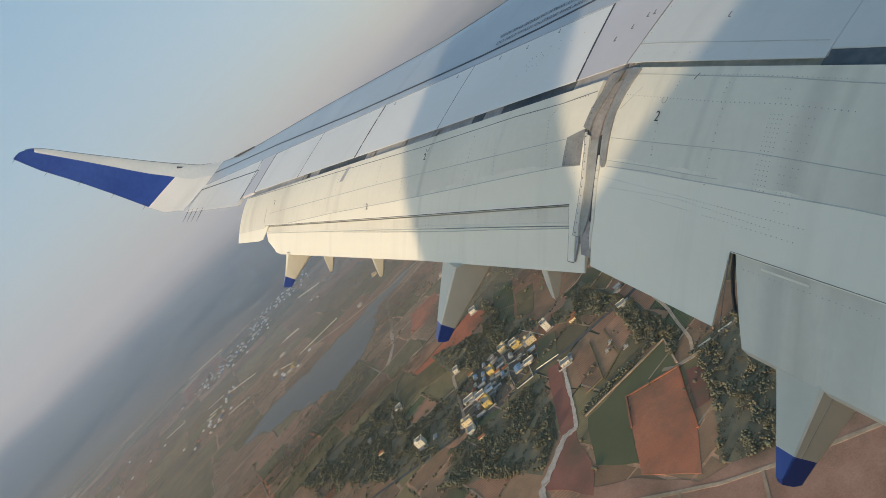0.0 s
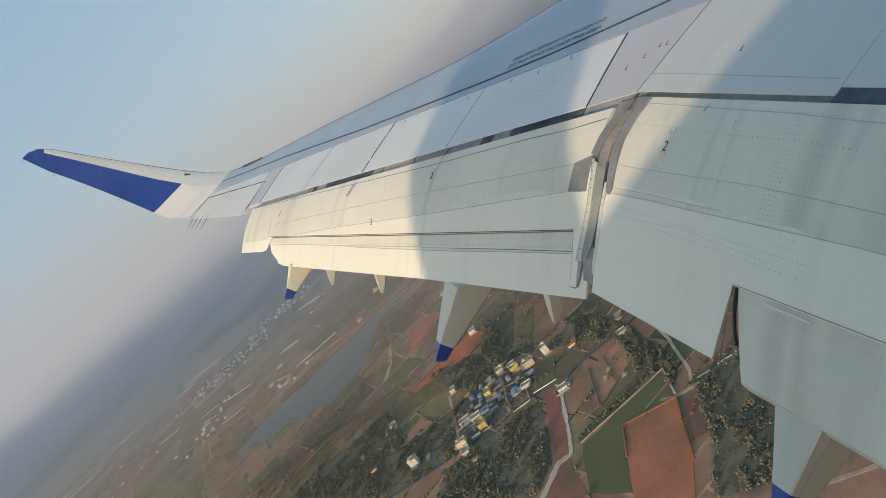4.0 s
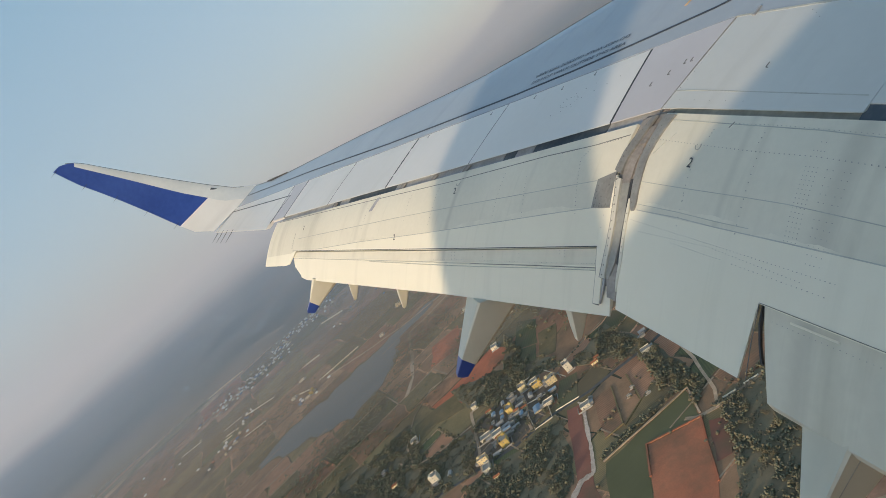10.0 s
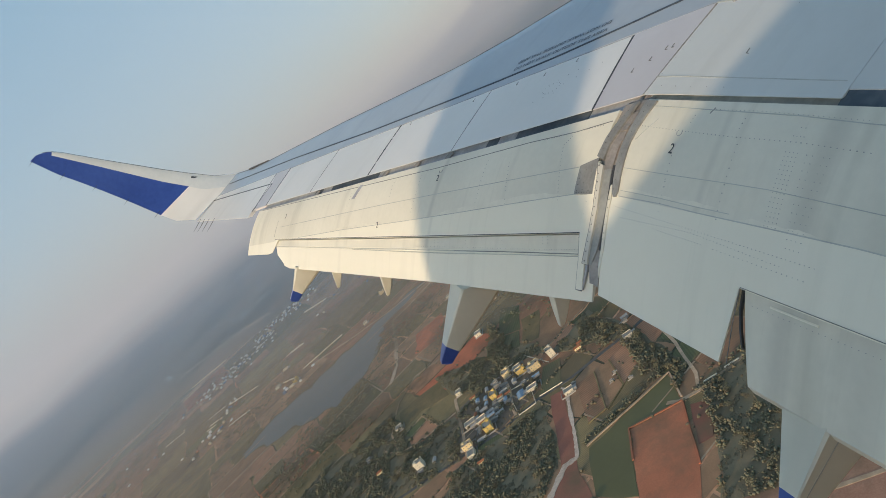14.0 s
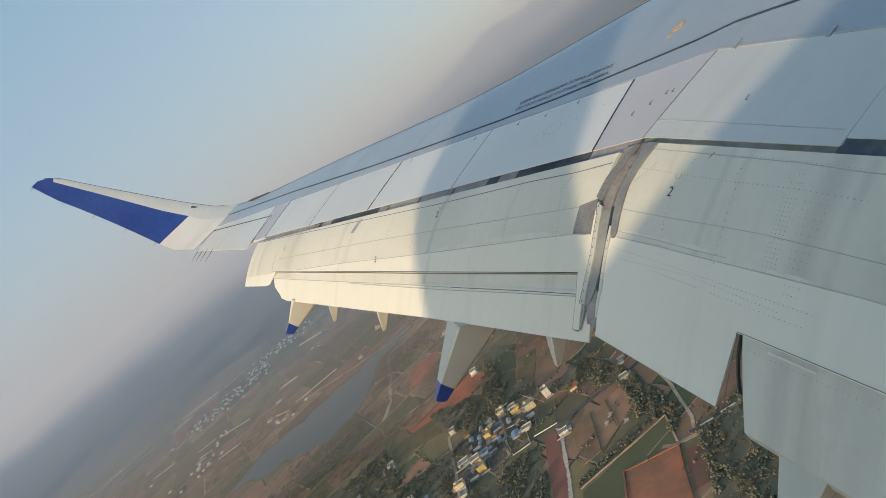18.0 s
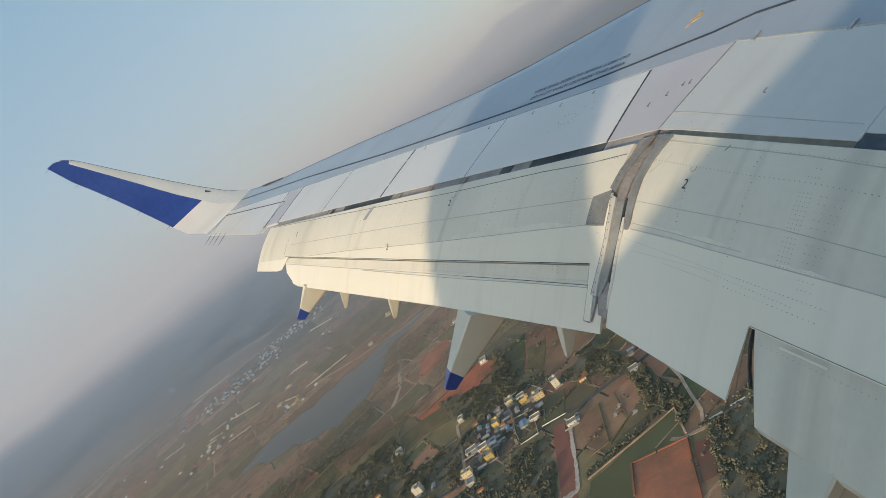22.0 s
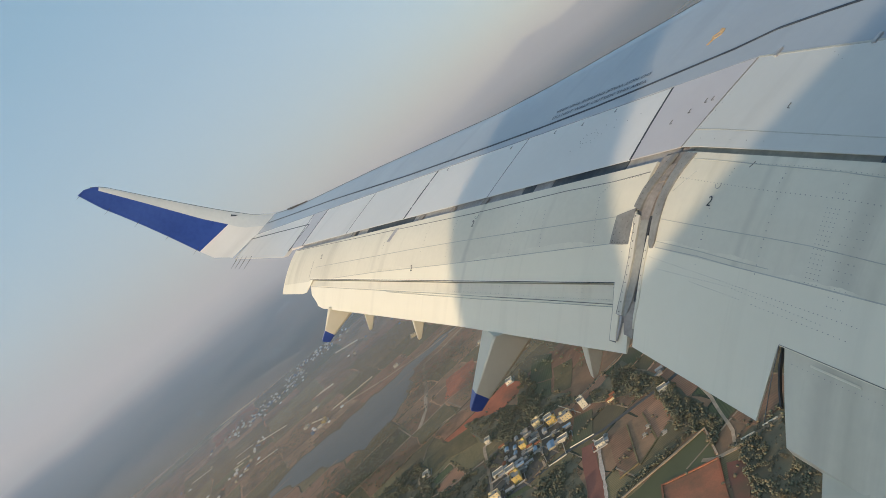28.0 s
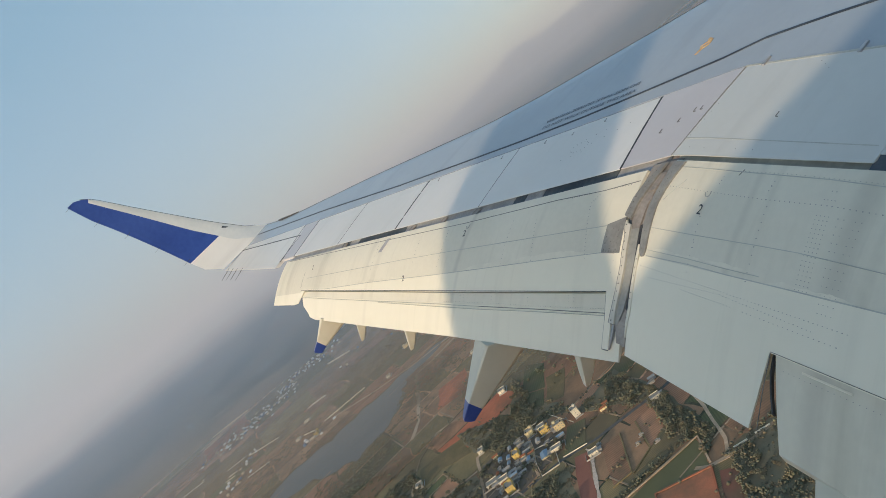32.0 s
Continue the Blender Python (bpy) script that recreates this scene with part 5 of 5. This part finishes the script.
def far_village(cx, cy, rx, ry, n, big=1.0):
    parts2 = []
    big *= 0.9 if cy > 600 else 1.9 if cx < -2600 else 1.05
    for _ in range(n * 2 if cy > 600 else n):
        x, y = rng.gauss(cx, rx * 1.5), rng.gauss(cy, ry * 1.5)
        w, d, h = rng.uniform(3, 8) * big, rng.uniform(3, 7) * big, rng.choice([3, 3, 3.5, 5]) * big
        t = radians(-14 + rng.uniform(-8, 8))
        a, b = box(-w / 2, -d / 2, -2, w / 2, d / 2, h)
        k = rise(x, y)
        a = [(x + px * math.cos(t) - py * math.sin(t), y + px * math.sin(t) + py * math.cos(t), pz + k) for px, py, pz in a]
        parts2.append((a, b))
    v, f = joined(parts2)
    tagged(link("distant_village", v, f, FARPAINT), "cluster of pale distant village houses", "village", kind="stuff")


for cx, cy, rx, ry, n, big in ((-2075, -446, 22, 34, 40, 1), (-2194, -359, 24, 40, 44, 1), (-2178, -302, 20, 30, 30, 1), (-2041, -582, 18, 34, 44, 1), (-2063, -500, 20, 20, 24, 1), (-2139, -415, 20, 26, 24, 1), (-1749, -518, 16, 20, 9, 1),
                               (-1479, -300, 10, 20, 6, 1), (-1631, -553, 20, 26, 16, 1), (-2692, -479, 30, 60, 14, 1.1), (-2369, -542, 20, 60, 12, 1), (-3850, -986, 60, 140, 34, 1.3), (-4170, -799, 60, 130, 36, 1.4), (-3457, -707, 50, 110, 34, 1.2),
                               (-3444, -601, 50, 90, 28, 1.2), (-3974, -1071, 60, 120, 24, 1.3), (-4480, -1433, 80, 160, 26, 1.5), (-4120, -500, 80, 140, 30, 1.4), (-3000, -330, 60, 120, 28, 1.1), (-2600, -150, 50, 90, 26, 1.1), (-2700, -760, 50, 90, 22, 1.1),
                               (-3150, -900, 60, 120, 24, 1.2), (-4400, 1300, 120, 150, 70, 1.5), (-4059, 1500, 110, 130, 80, 1.4), (-4600, 1050, 90, 120, 50, 1.5), (-3800, 1463, 90, 120, 70, 1.3), (-3960, 1118, 90, 120, 60, 1.3), (-3500, 1650, 90, 120, 50, 1.2),
                               (-4200, 850, 90, 100, 40, 1.4), (-3300, 1350, 90, 110, 40, 1.2), (-1900, -40, 30, 60, 12, 1), (-1700, 60, 40, 60, 10, 1), (-2450, 60, 50, 100, 18, 1), (-1860, -900, 40, 60, 14, 1)):
    far_village(cx, cy, rx, ry, n, big)

# ---- trees ----
LEAF = surface("leaf_dark", (0.120, 0.124, 0.078), (0.165, 0.162, 0.102), 0.25, 0.85, grain=1.6, vary=0.30)
LEAF2 = surface("leaf_dusty", (0.145, 0.130, 0.082), (0.195, 0.168, 0.106), 0.3, 0.85, grain=1.6, vary=0.25)
PALMLEAF = surface("palm_leaf", (0.067, 0.069, 0.036), (0.118, 0.110, 0.056), 0.5, 0.7, vary=0.25)


def dry_tufts(m, dry):
    """Some clumps of a leaf material are dry and brown."""
    n, l = m.node_tree.nodes, m.node_tree.links
    bs = n["Principled BSDF"]
    src = bs.inputs["Base Color"].links[0].from_socket
    g = n.new("ShaderNodeNewGeometry")
    r = ramp(n, [(0.35, (0, 0, 0)), (1.0, (0.8, 0.8, 0.8))])
    l.new(g.outputs["Random Per Island"], r.inputs[0])
    mx = n.new("ShaderNodeMix")
    mx.data_type = 'RGBA'
    mx.inputs[7].default_value = (*dry, 1)
    l.new(r.outputs[0], mx.inputs[0])
    l.new(src, mx.inputs[6])
    l.new(mx.outputs[2], bs.inputs["Base Color"])


dry_tufts(LEAF, (0.205, 0.160, 0.098))
dry_tufts(LEAF2, (0.220, 0.168, 0.102))
BARK = surface("bark", (0.10, 0.075, 0.05), (0.18, 0.14, 0.10), 3, 0.9)
tb = bmesh.new()
bmesh.ops.create_icosphere(tb, subdivisions=1, radius=1)
ICO = [tuple(q.co) for q in tb.verts]
ICOF = [tuple(q.index for q in p.verts) for p in tb.faces]
tb.free()


def lumps(centres, seed):
    r2 = random.Random(seed)
    v, f = [], []
    for cx, cy, cz, r in centres:
        k = len(v)
        for x, y, z in ICO:
            q = r * r2.uniform(0.65, 1.25)
            v.append((cx + x * q, cy + y * q, cz + z * q * 0.8))
        f += [tuple(k + i for i in p) for p in ICOF]
    return v, f


def tree(height, spread, leaf, seed, label):
    r2 = random.Random(seed)
    ob = new("tree")
    rg = [[(0.02 * height * q * math.cos(w), 0.02 * height * q * math.sin(w), z) for w in np.linspace(0, 2 * math.pi, 8)[:-1]] for q, z in ((1.3, -0.3), (1, 0.2 * height), (0.6, 0.5 * height), (0.2, 0.75 * height))]
    link("trunk", *loft(rg), BARK, ob)
    for k in range(4):
        w = k * 1.6 + r2.uniform(-0.4, 0.4)
        tip = (spread * 0.55 * math.cos(w), spread * 0.55 * math.sin(w), height * r2.uniform(0.6, 0.75))
        rr = 0.012 * height
        base = height * 0.35
        link("limb", *loft([[(rr * math.cos(a), rr * math.sin(a), base) for a in (0, 2.1, 4.2)], [(tip[0] + 0.3 * rr * math.cos(a), tip[1] + 0.3 * rr * math.sin(a), tip[2]) for a in (0, 2.1, 4.2)]]), BARK, ob)
    cs = []
    for _ in range(64):
        a, q = r2.uniform(0, 2 * math.pi), math.sqrt(r2.random())
        z = height * (0.62 + 0.36 * (1 - q * q) * r2.uniform(0.3, 1) - 0.18 * q * r2.random())
        cs.append((spread * q * math.cos(a), spread * q * math.sin(a) * r2.uniform(0.8, 1.1), z, spread * r2.uniform(0.07, 0.19)))
    v, f = lumps(cs, seed)
    for _ in range(420):
        cx, cy, cz, r = r2.choice(cs)
        a = Vector((r2.gauss(0, 1), r2.gauss(0, 1), r2.gauss(0.2, 1))).normalized()
        c = Vector((cx, cy, cz)) + a * r * r2.uniform(0.9, 1.4)
        u = a.orthogonal().normalized() * r2.uniform(0.14, 0.34)
        w2 = a.cross(u) * r2.uniform(0.6, 1.3)
        k = len(v)
        v += [tuple(c - u), tuple(c + w2), tuple(c + u), tuple(c - w2 * 0.6)]
        f.append((k, k + 1, k + 2, k + 3))
    link("crown", v, f, leaf, ob).data.shade_smooth()
    return tagged(ob, label, "tree", "trees")


def palm(height, seed):
    r2 = random.Random(seed)
    ob = new("palm_tree")
    lean = (r2.uniform(-0.8, 0.8), r2.uniform(-0.8, 0.8))
    rg = [[(lean[0] * q * q + 0.17 * (1.3 - 0.5 * q) * math.cos(w), lean[1] * q * q + 0.17 * (1.3 - 0.5 * q) * math.sin(w), height * q - 0.2) for w in np.linspace(0, 2 * math.pi, 7)[:-1]] for q in (0, 0.35, 0.7, 1)]
    link("trunk", *loft(rg), BARK, ob)
    for i in range(15):
        a = i * 2.4 + r2.uniform(-0.2, 0.2)
        rise = r2.uniform(-0.2, 1.1)
        L = r2.uniform(3.0, 4.0)
        v, f = [], []
        for k in range(6):
            q = k / 5
            rad, z = L * q * math.cos(rise * (1 - q) * 0.6), height + L * (math.sin(rise) * q - 0.75 * q * q)
            w = 0.5 * math.sin(math.pi * min(1, 0.12 + q * 0.9))
            c, s2 = math.cos(a), math.sin(a)
            x, y = lean[0] + rad * c, lean[1] + rad * s2
            v += [(x - s2 * w, y + c * w, z - 0.22), (x, y, z), (x + s2 * w, y - c * w, z - 0.22)]
            if k:
                b = 3 * k
                f += [(b - 3, b - 2, b + 1, b), (b - 2, b - 1, b + 2, b + 1)]
        link("frond", v, f, PALMLEAF, ob)
    return tagged(ob, "coconut palm with drooping dusty fronds", "palm tree", "palms")


TREES = [tree(8, 4.2, LEAF, 1, "dark broadleaf tree with rounded crown"), tree(6, 3.2, LEAF2, 2, "dusty olive broadleaf tree"), tree(10, 4.8, LEAF, 3, "tall dark broadleaf tree"), tree(5, 2.6, LEAF2, 4, "small dusty tree at a field edge")]
PALMS = [palm(9, 11), palm(11, 12)]
placed = set()


def plant(kind, x, y, size=1.0):
    m = pose(x, y, 0.3 + rise(x, y), 0, 0, rng.uniform(0, 360))
    if kind not in placed:
        placed.add(kind)
        kind.matrix_world = m
        kind.scale = (size,) * 3
        return kind
    c = copy_thing(kind, m)
    c.scale = (size,) * 3
    return c


free = lambda x, y: not any(inside(x, y, p) for p in CLEAR) and all(math.hypot(x - a, y - b) > (9 if k in (0, 1, 6, 8) else 5) for a, b, k in spots)


def scatter(poly, n):
    """Random places inside a plot's outline."""
    xs, ys = [p[0] for p in poly], [p[1] for p in poly]
    out = []
    for _ in range(n * 6):
        x, y = rng.uniform(min(xs), max(xs)), rng.uniform(min(ys), max(ys))
        if inside(x, y, poly) and free(x, y):
            out.append((x, y))
        if len(out) == n:
            break
    return out


# groves round the village and along the road: outline, single trees, joined scrub
GROVES = [([(-930, -62), (-896, -18), (-835, 26), (-777, 18), (-791, -21), (-837, -49)], 30, 420),
          ([(-812, -144), (-787, -64), (-695, -77), (-701, -94), (-720, -138), (-758, -176)], 34, 420),
          ([(-688, -96), (-673, -40), (-664, 10), (-658, 20), (-561, -12), (-541, -40), (-650, -125)], 62, 1300),
          ([(-954, 40), (-817, 44), (-790, 61), (-754, 56), (-795, 15), (-843, 3)], 22, 300),
          ([(-744, 121), (-643, 125), (-539, 117), (-516, 92), (-554, 110), (-574, 94), (-645, 109), (-667, 98)], 44, 420),
          ([(-500, 106), (-508, 129), (-500, 190), (-436, 150), (-360, 80), (-400, 50), (-448, 84)], 44, 620),
          ([(-944, -132), (-935, -197), (-960, -250), (-934, -298), (-749, -177), (-791, -117)], 40, 1500),
          ([(-556, 14), (-556, 108), (-564, 108), (-563, 14)], 8, 70),
          ([(-790, -60), (-795, 10), (-735, 42), (-690, 22), (-690, -60)], 26, 160),
          ([(-740, 60), (-640, 112), (-644, 128), (-760, 120)], 16, 200)]
for k, (poly, n, _) in enumerate(GROVES):
    tagged(sheet("undergrowth", wavy(poly, 9, 6), 0.235 + 0.006 * k, UNDER, None), "dry leaf litter and weeds under trees", "ground", kind="structure")
    for x, y in scatter(poly, n):
        if thicket(x, y) or rng.random() < 0.4:
            plant(PALMS[rng.randint(0, 1)] if rng.random() < 0.10 else TREES[rng.choices(range(4), (4, 3, 3, 3))[0]], x, y, rng.uniform(0.4, 0.85))

# earth bunds between plots
parts2 = []
for b in borders:
    for p, q in zip(b, b[1:] + b[:1]):
        if rng.random() < (0.16 if p[0] > -960 else 0.22) and free((p[0] + q[0]) / 2, (p[1] + q[1]) / 2) and p[0] > -1500:
            t = Vector((q[0] - p[0], q[1] - p[1])).normalized()
            m = Vector((-t.y, t.x)) * rng.uniform(0.4, 1.0) * (1 if p[0] > -960 else 1.5)
            hb = rng.uniform(0.3, 0.5)
            a = [(p[0] + m.x, p[1] + m.y), (p[0] - m.x, p[1] - m.y), (q[0] - m.x, q[1] - m.y), (q[0] + m.x, q[1] + m.y)]
            parts2.append(([(x, y, rise(x, y)) for x, y in a] + [(x, y, hb + rise(x, y)) for x, y in a], box(0, 0, 0, 1, 1, 1)[1]))
v, f = joined(parts2)
tagged(link("field_bund", v, f, TRACK), "pale earth banks between plots", "bank", kind="stuff")

# bushes along the plot edges
cs = []
for b in borders:
    for p, q in zip(b, b[1:] + b[:1]):
        if rng.random() < (0.52 if p[0] > -990 else 0.91):
            continue
        L = math.dist(p, q)
        for _ in range(int(L / 6)):
            t = rng.random()
            x, y = p[0] + (q[0] - p[0]) * t + rng.gauss(0, 1.8), p[1] + (q[1] - p[1]) * t + rng.gauss(0, 1.8)
            if free(x, y) and noise.noise((x / 96, y / 96, 4.0)) > -0.1:
                r = rng.uniform(0.6, 2.0)
                cs.append((x, y, r * 0.6 + rise(x, y), r))
v, f = lumps(cs, 5)
tagged(link("hedgerow", v, f, LEAF2), "scrubby bushes along field edges", "bushes", kind="stuff")


# scrub and crowns of the groves, and far woods, too many to pick apart
def crown_lumps(x, y, r, n=8):
    k = rise(x, y)
    for _ in range(n):
        a, q = rng.uniform(0, 2 * math.pi), math.sqrt(rng.random())
        cs.append((x + r * q * math.cos(a), y + r * q * math.sin(a), k + r * (0.25 + 0.75 * (1 - q * q) * rng.uniform(0.4, 1)), r * rng.uniform(0.14, 0.42)))


cs = []
for poly, _, n in GROVES:
    for x, y in scatter(poly, n):
        if noise.noise((x / 34, y / 28, 3.0)) > -0.1:
            crown_lumps(x, y, rng.uniform(0.9, 3.8))
v, f = lumps(cs, 6)
scrub = link("scrub", v, f, LEAF)
scrub.data.shade_smooth()
tagged(scrub, "dark dense scrub and small trees round the village", "bushes", kind="stuff")
cs = []
for poly, _, n in GROVES:
    for x, y in scatter(poly, n * 3):
        if noise.noise((x / 13, y / 11, 6.0)) < 0.02:
            continue
        r = rng.uniform(0.3, 0.95) * (1.2 if thicket(x, y) else 0.8)
        cs.append((x, y, 0.2 + rise(x, y) + r * 0.35, r))
v, f = lumps(cs, 9)
weeds = link("low_scrub", v, f, LEAF2)
weeds.data.shade_smooth()
tagged(weeds, "low dry bushes and weeds between the trees", "bushes", kind="stuff")
cs = []
for cx, cy, rx, ry, n in ((-1651, -160, 60, 40, 420), (-1680, -95, 50, 30, 300), (-1241, -90, 30, 40, 200), (-1230, -20, 40, 30, 200), (-2378, -700, 50, 130, 320), (-1977, -846, 60, 70, 300), (-1364, -330, 40, 60, 260), (-1120, -200, 70, 50, 520), (-1050, -280, 60, 70, 420),
                          (-2110, -350, 40, 90, 260), (-2070, -520, 40, 90, 260), (-900, 130, 60, 40, 240), (-1020, 30, 40, 50, 200), (-1500, 20, 60, 50, 240), (-1800, -260, 50, 80, 260), (-2300, -200, 60, 120, 260), (-2700, -560, 60, 180, 300), (-3300, -800, 90, 240, 360),
                          (-3700, -400, 90, 300, 360), (-4200, -1000, 110, 300, 300), (-4000, 1200, 140, 260, 420), (-3500, 1400, 100, 200, 260), (-1540, -420, 40, 60, 200), (-780, -260, 60, 40, 260), (-1050, 150, 80, 30, 200)):
    for _ in range(n):
        x, y = rng.gauss(cx, rx), rng.gauss(cy, ry)
        if free(x, y):
            crown_lumps(x, y, rng.uniform(1.8, 4.2) * (1 if cx > -2500 else 1.5), 4)
v, f = lumps(cs, 8)
woods = link("woodland", v, f, LEAF)
woods.data.shade_smooth()
tagged(woods, "dark patches of woodland between fields", "woods", kind="stuff")

# ---- hills on the horizon ----
HILL = surface("hill_scrub", (0.06, 0.06, 0.04), (0.11, 0.09, 0.06), 0.004, 0.95)
vs, fs, NX, NY = [], [], 44, 14
for j in range(NY + 1):
    for i in range(NX + 1):
        y = 700 + 1500 * i / NX
        x = -4250 - 420 * j / NY
        e = math.sin(math.pi * i / NX) ** 0.6 * math.sin(math.pi * j / NY)
        q = 0.6 + 0.5 * noise.noise((y / 420, x / 500, 2.0)) + 0.12 * noise.noise((y / 130, x / 160, 5.0))
        vs.append((x, y, rise(x, y) - 6 + 185 * max(0, e * q)))
for j in range(NY):
    for i in range(NX):
        a = j * (NX + 1) + i
        fs.append((a, a + 1, a + NX + 2, a + NX + 1))
tagged(link("hills", vs, fs, HILL, smooth=True), "low scrubby hills on the hazy horizon", "hills", kind="structure")


# ---- haze over the distant plain, painted on one upright translucent sheet ----
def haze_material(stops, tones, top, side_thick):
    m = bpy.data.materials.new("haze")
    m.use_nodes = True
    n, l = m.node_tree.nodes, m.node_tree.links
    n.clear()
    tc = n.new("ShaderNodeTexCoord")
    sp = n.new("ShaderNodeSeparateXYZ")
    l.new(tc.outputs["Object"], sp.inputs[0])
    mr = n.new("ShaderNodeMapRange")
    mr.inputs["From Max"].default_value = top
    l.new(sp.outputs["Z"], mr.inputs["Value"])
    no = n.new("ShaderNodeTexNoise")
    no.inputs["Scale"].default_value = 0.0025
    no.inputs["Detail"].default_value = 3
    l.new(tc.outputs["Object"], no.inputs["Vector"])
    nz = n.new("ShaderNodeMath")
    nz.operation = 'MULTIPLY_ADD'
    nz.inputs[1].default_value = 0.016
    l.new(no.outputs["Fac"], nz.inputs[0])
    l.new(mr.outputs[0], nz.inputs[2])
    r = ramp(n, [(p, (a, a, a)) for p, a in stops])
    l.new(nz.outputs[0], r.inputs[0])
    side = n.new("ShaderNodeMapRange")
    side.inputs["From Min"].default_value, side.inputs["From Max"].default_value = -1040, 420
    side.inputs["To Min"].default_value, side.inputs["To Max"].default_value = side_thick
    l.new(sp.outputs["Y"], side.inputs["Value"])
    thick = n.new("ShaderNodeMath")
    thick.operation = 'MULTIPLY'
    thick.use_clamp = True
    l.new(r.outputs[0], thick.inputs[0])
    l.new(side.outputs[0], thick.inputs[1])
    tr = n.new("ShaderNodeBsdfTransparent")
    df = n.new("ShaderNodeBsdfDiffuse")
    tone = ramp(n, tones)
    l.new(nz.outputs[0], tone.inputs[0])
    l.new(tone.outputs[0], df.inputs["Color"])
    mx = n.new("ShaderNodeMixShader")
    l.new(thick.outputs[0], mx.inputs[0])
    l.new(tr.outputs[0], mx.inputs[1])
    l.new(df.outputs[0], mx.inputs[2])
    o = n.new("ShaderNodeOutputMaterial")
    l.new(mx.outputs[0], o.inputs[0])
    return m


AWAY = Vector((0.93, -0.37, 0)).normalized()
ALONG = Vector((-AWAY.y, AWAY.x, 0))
# Sheet opacity by height, graded to fit the camera's view of the horizon.
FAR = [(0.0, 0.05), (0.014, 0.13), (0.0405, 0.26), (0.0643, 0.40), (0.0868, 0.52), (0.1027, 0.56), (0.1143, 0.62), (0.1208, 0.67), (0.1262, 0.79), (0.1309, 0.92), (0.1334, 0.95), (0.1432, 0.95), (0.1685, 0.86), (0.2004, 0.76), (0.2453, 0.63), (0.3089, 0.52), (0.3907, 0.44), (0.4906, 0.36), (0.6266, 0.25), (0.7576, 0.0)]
# Haze colour painted in: grey-brown low, slate at the horizon, bluer above.
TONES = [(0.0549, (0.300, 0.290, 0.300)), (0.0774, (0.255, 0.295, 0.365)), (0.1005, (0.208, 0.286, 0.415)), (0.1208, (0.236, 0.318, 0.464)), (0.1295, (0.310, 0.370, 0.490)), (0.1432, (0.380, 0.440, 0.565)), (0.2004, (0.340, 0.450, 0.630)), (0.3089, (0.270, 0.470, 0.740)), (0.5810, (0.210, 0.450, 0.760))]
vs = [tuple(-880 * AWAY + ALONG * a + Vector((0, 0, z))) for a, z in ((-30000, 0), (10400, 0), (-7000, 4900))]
tagged(link("haze_sheet", vs, [(0, 1, 2)], haze_material(FAR, TONES, 2400, (1.24, 0.85))), "translucent sheet painted as haze in front of the distant plain", "sky", kind="structure")
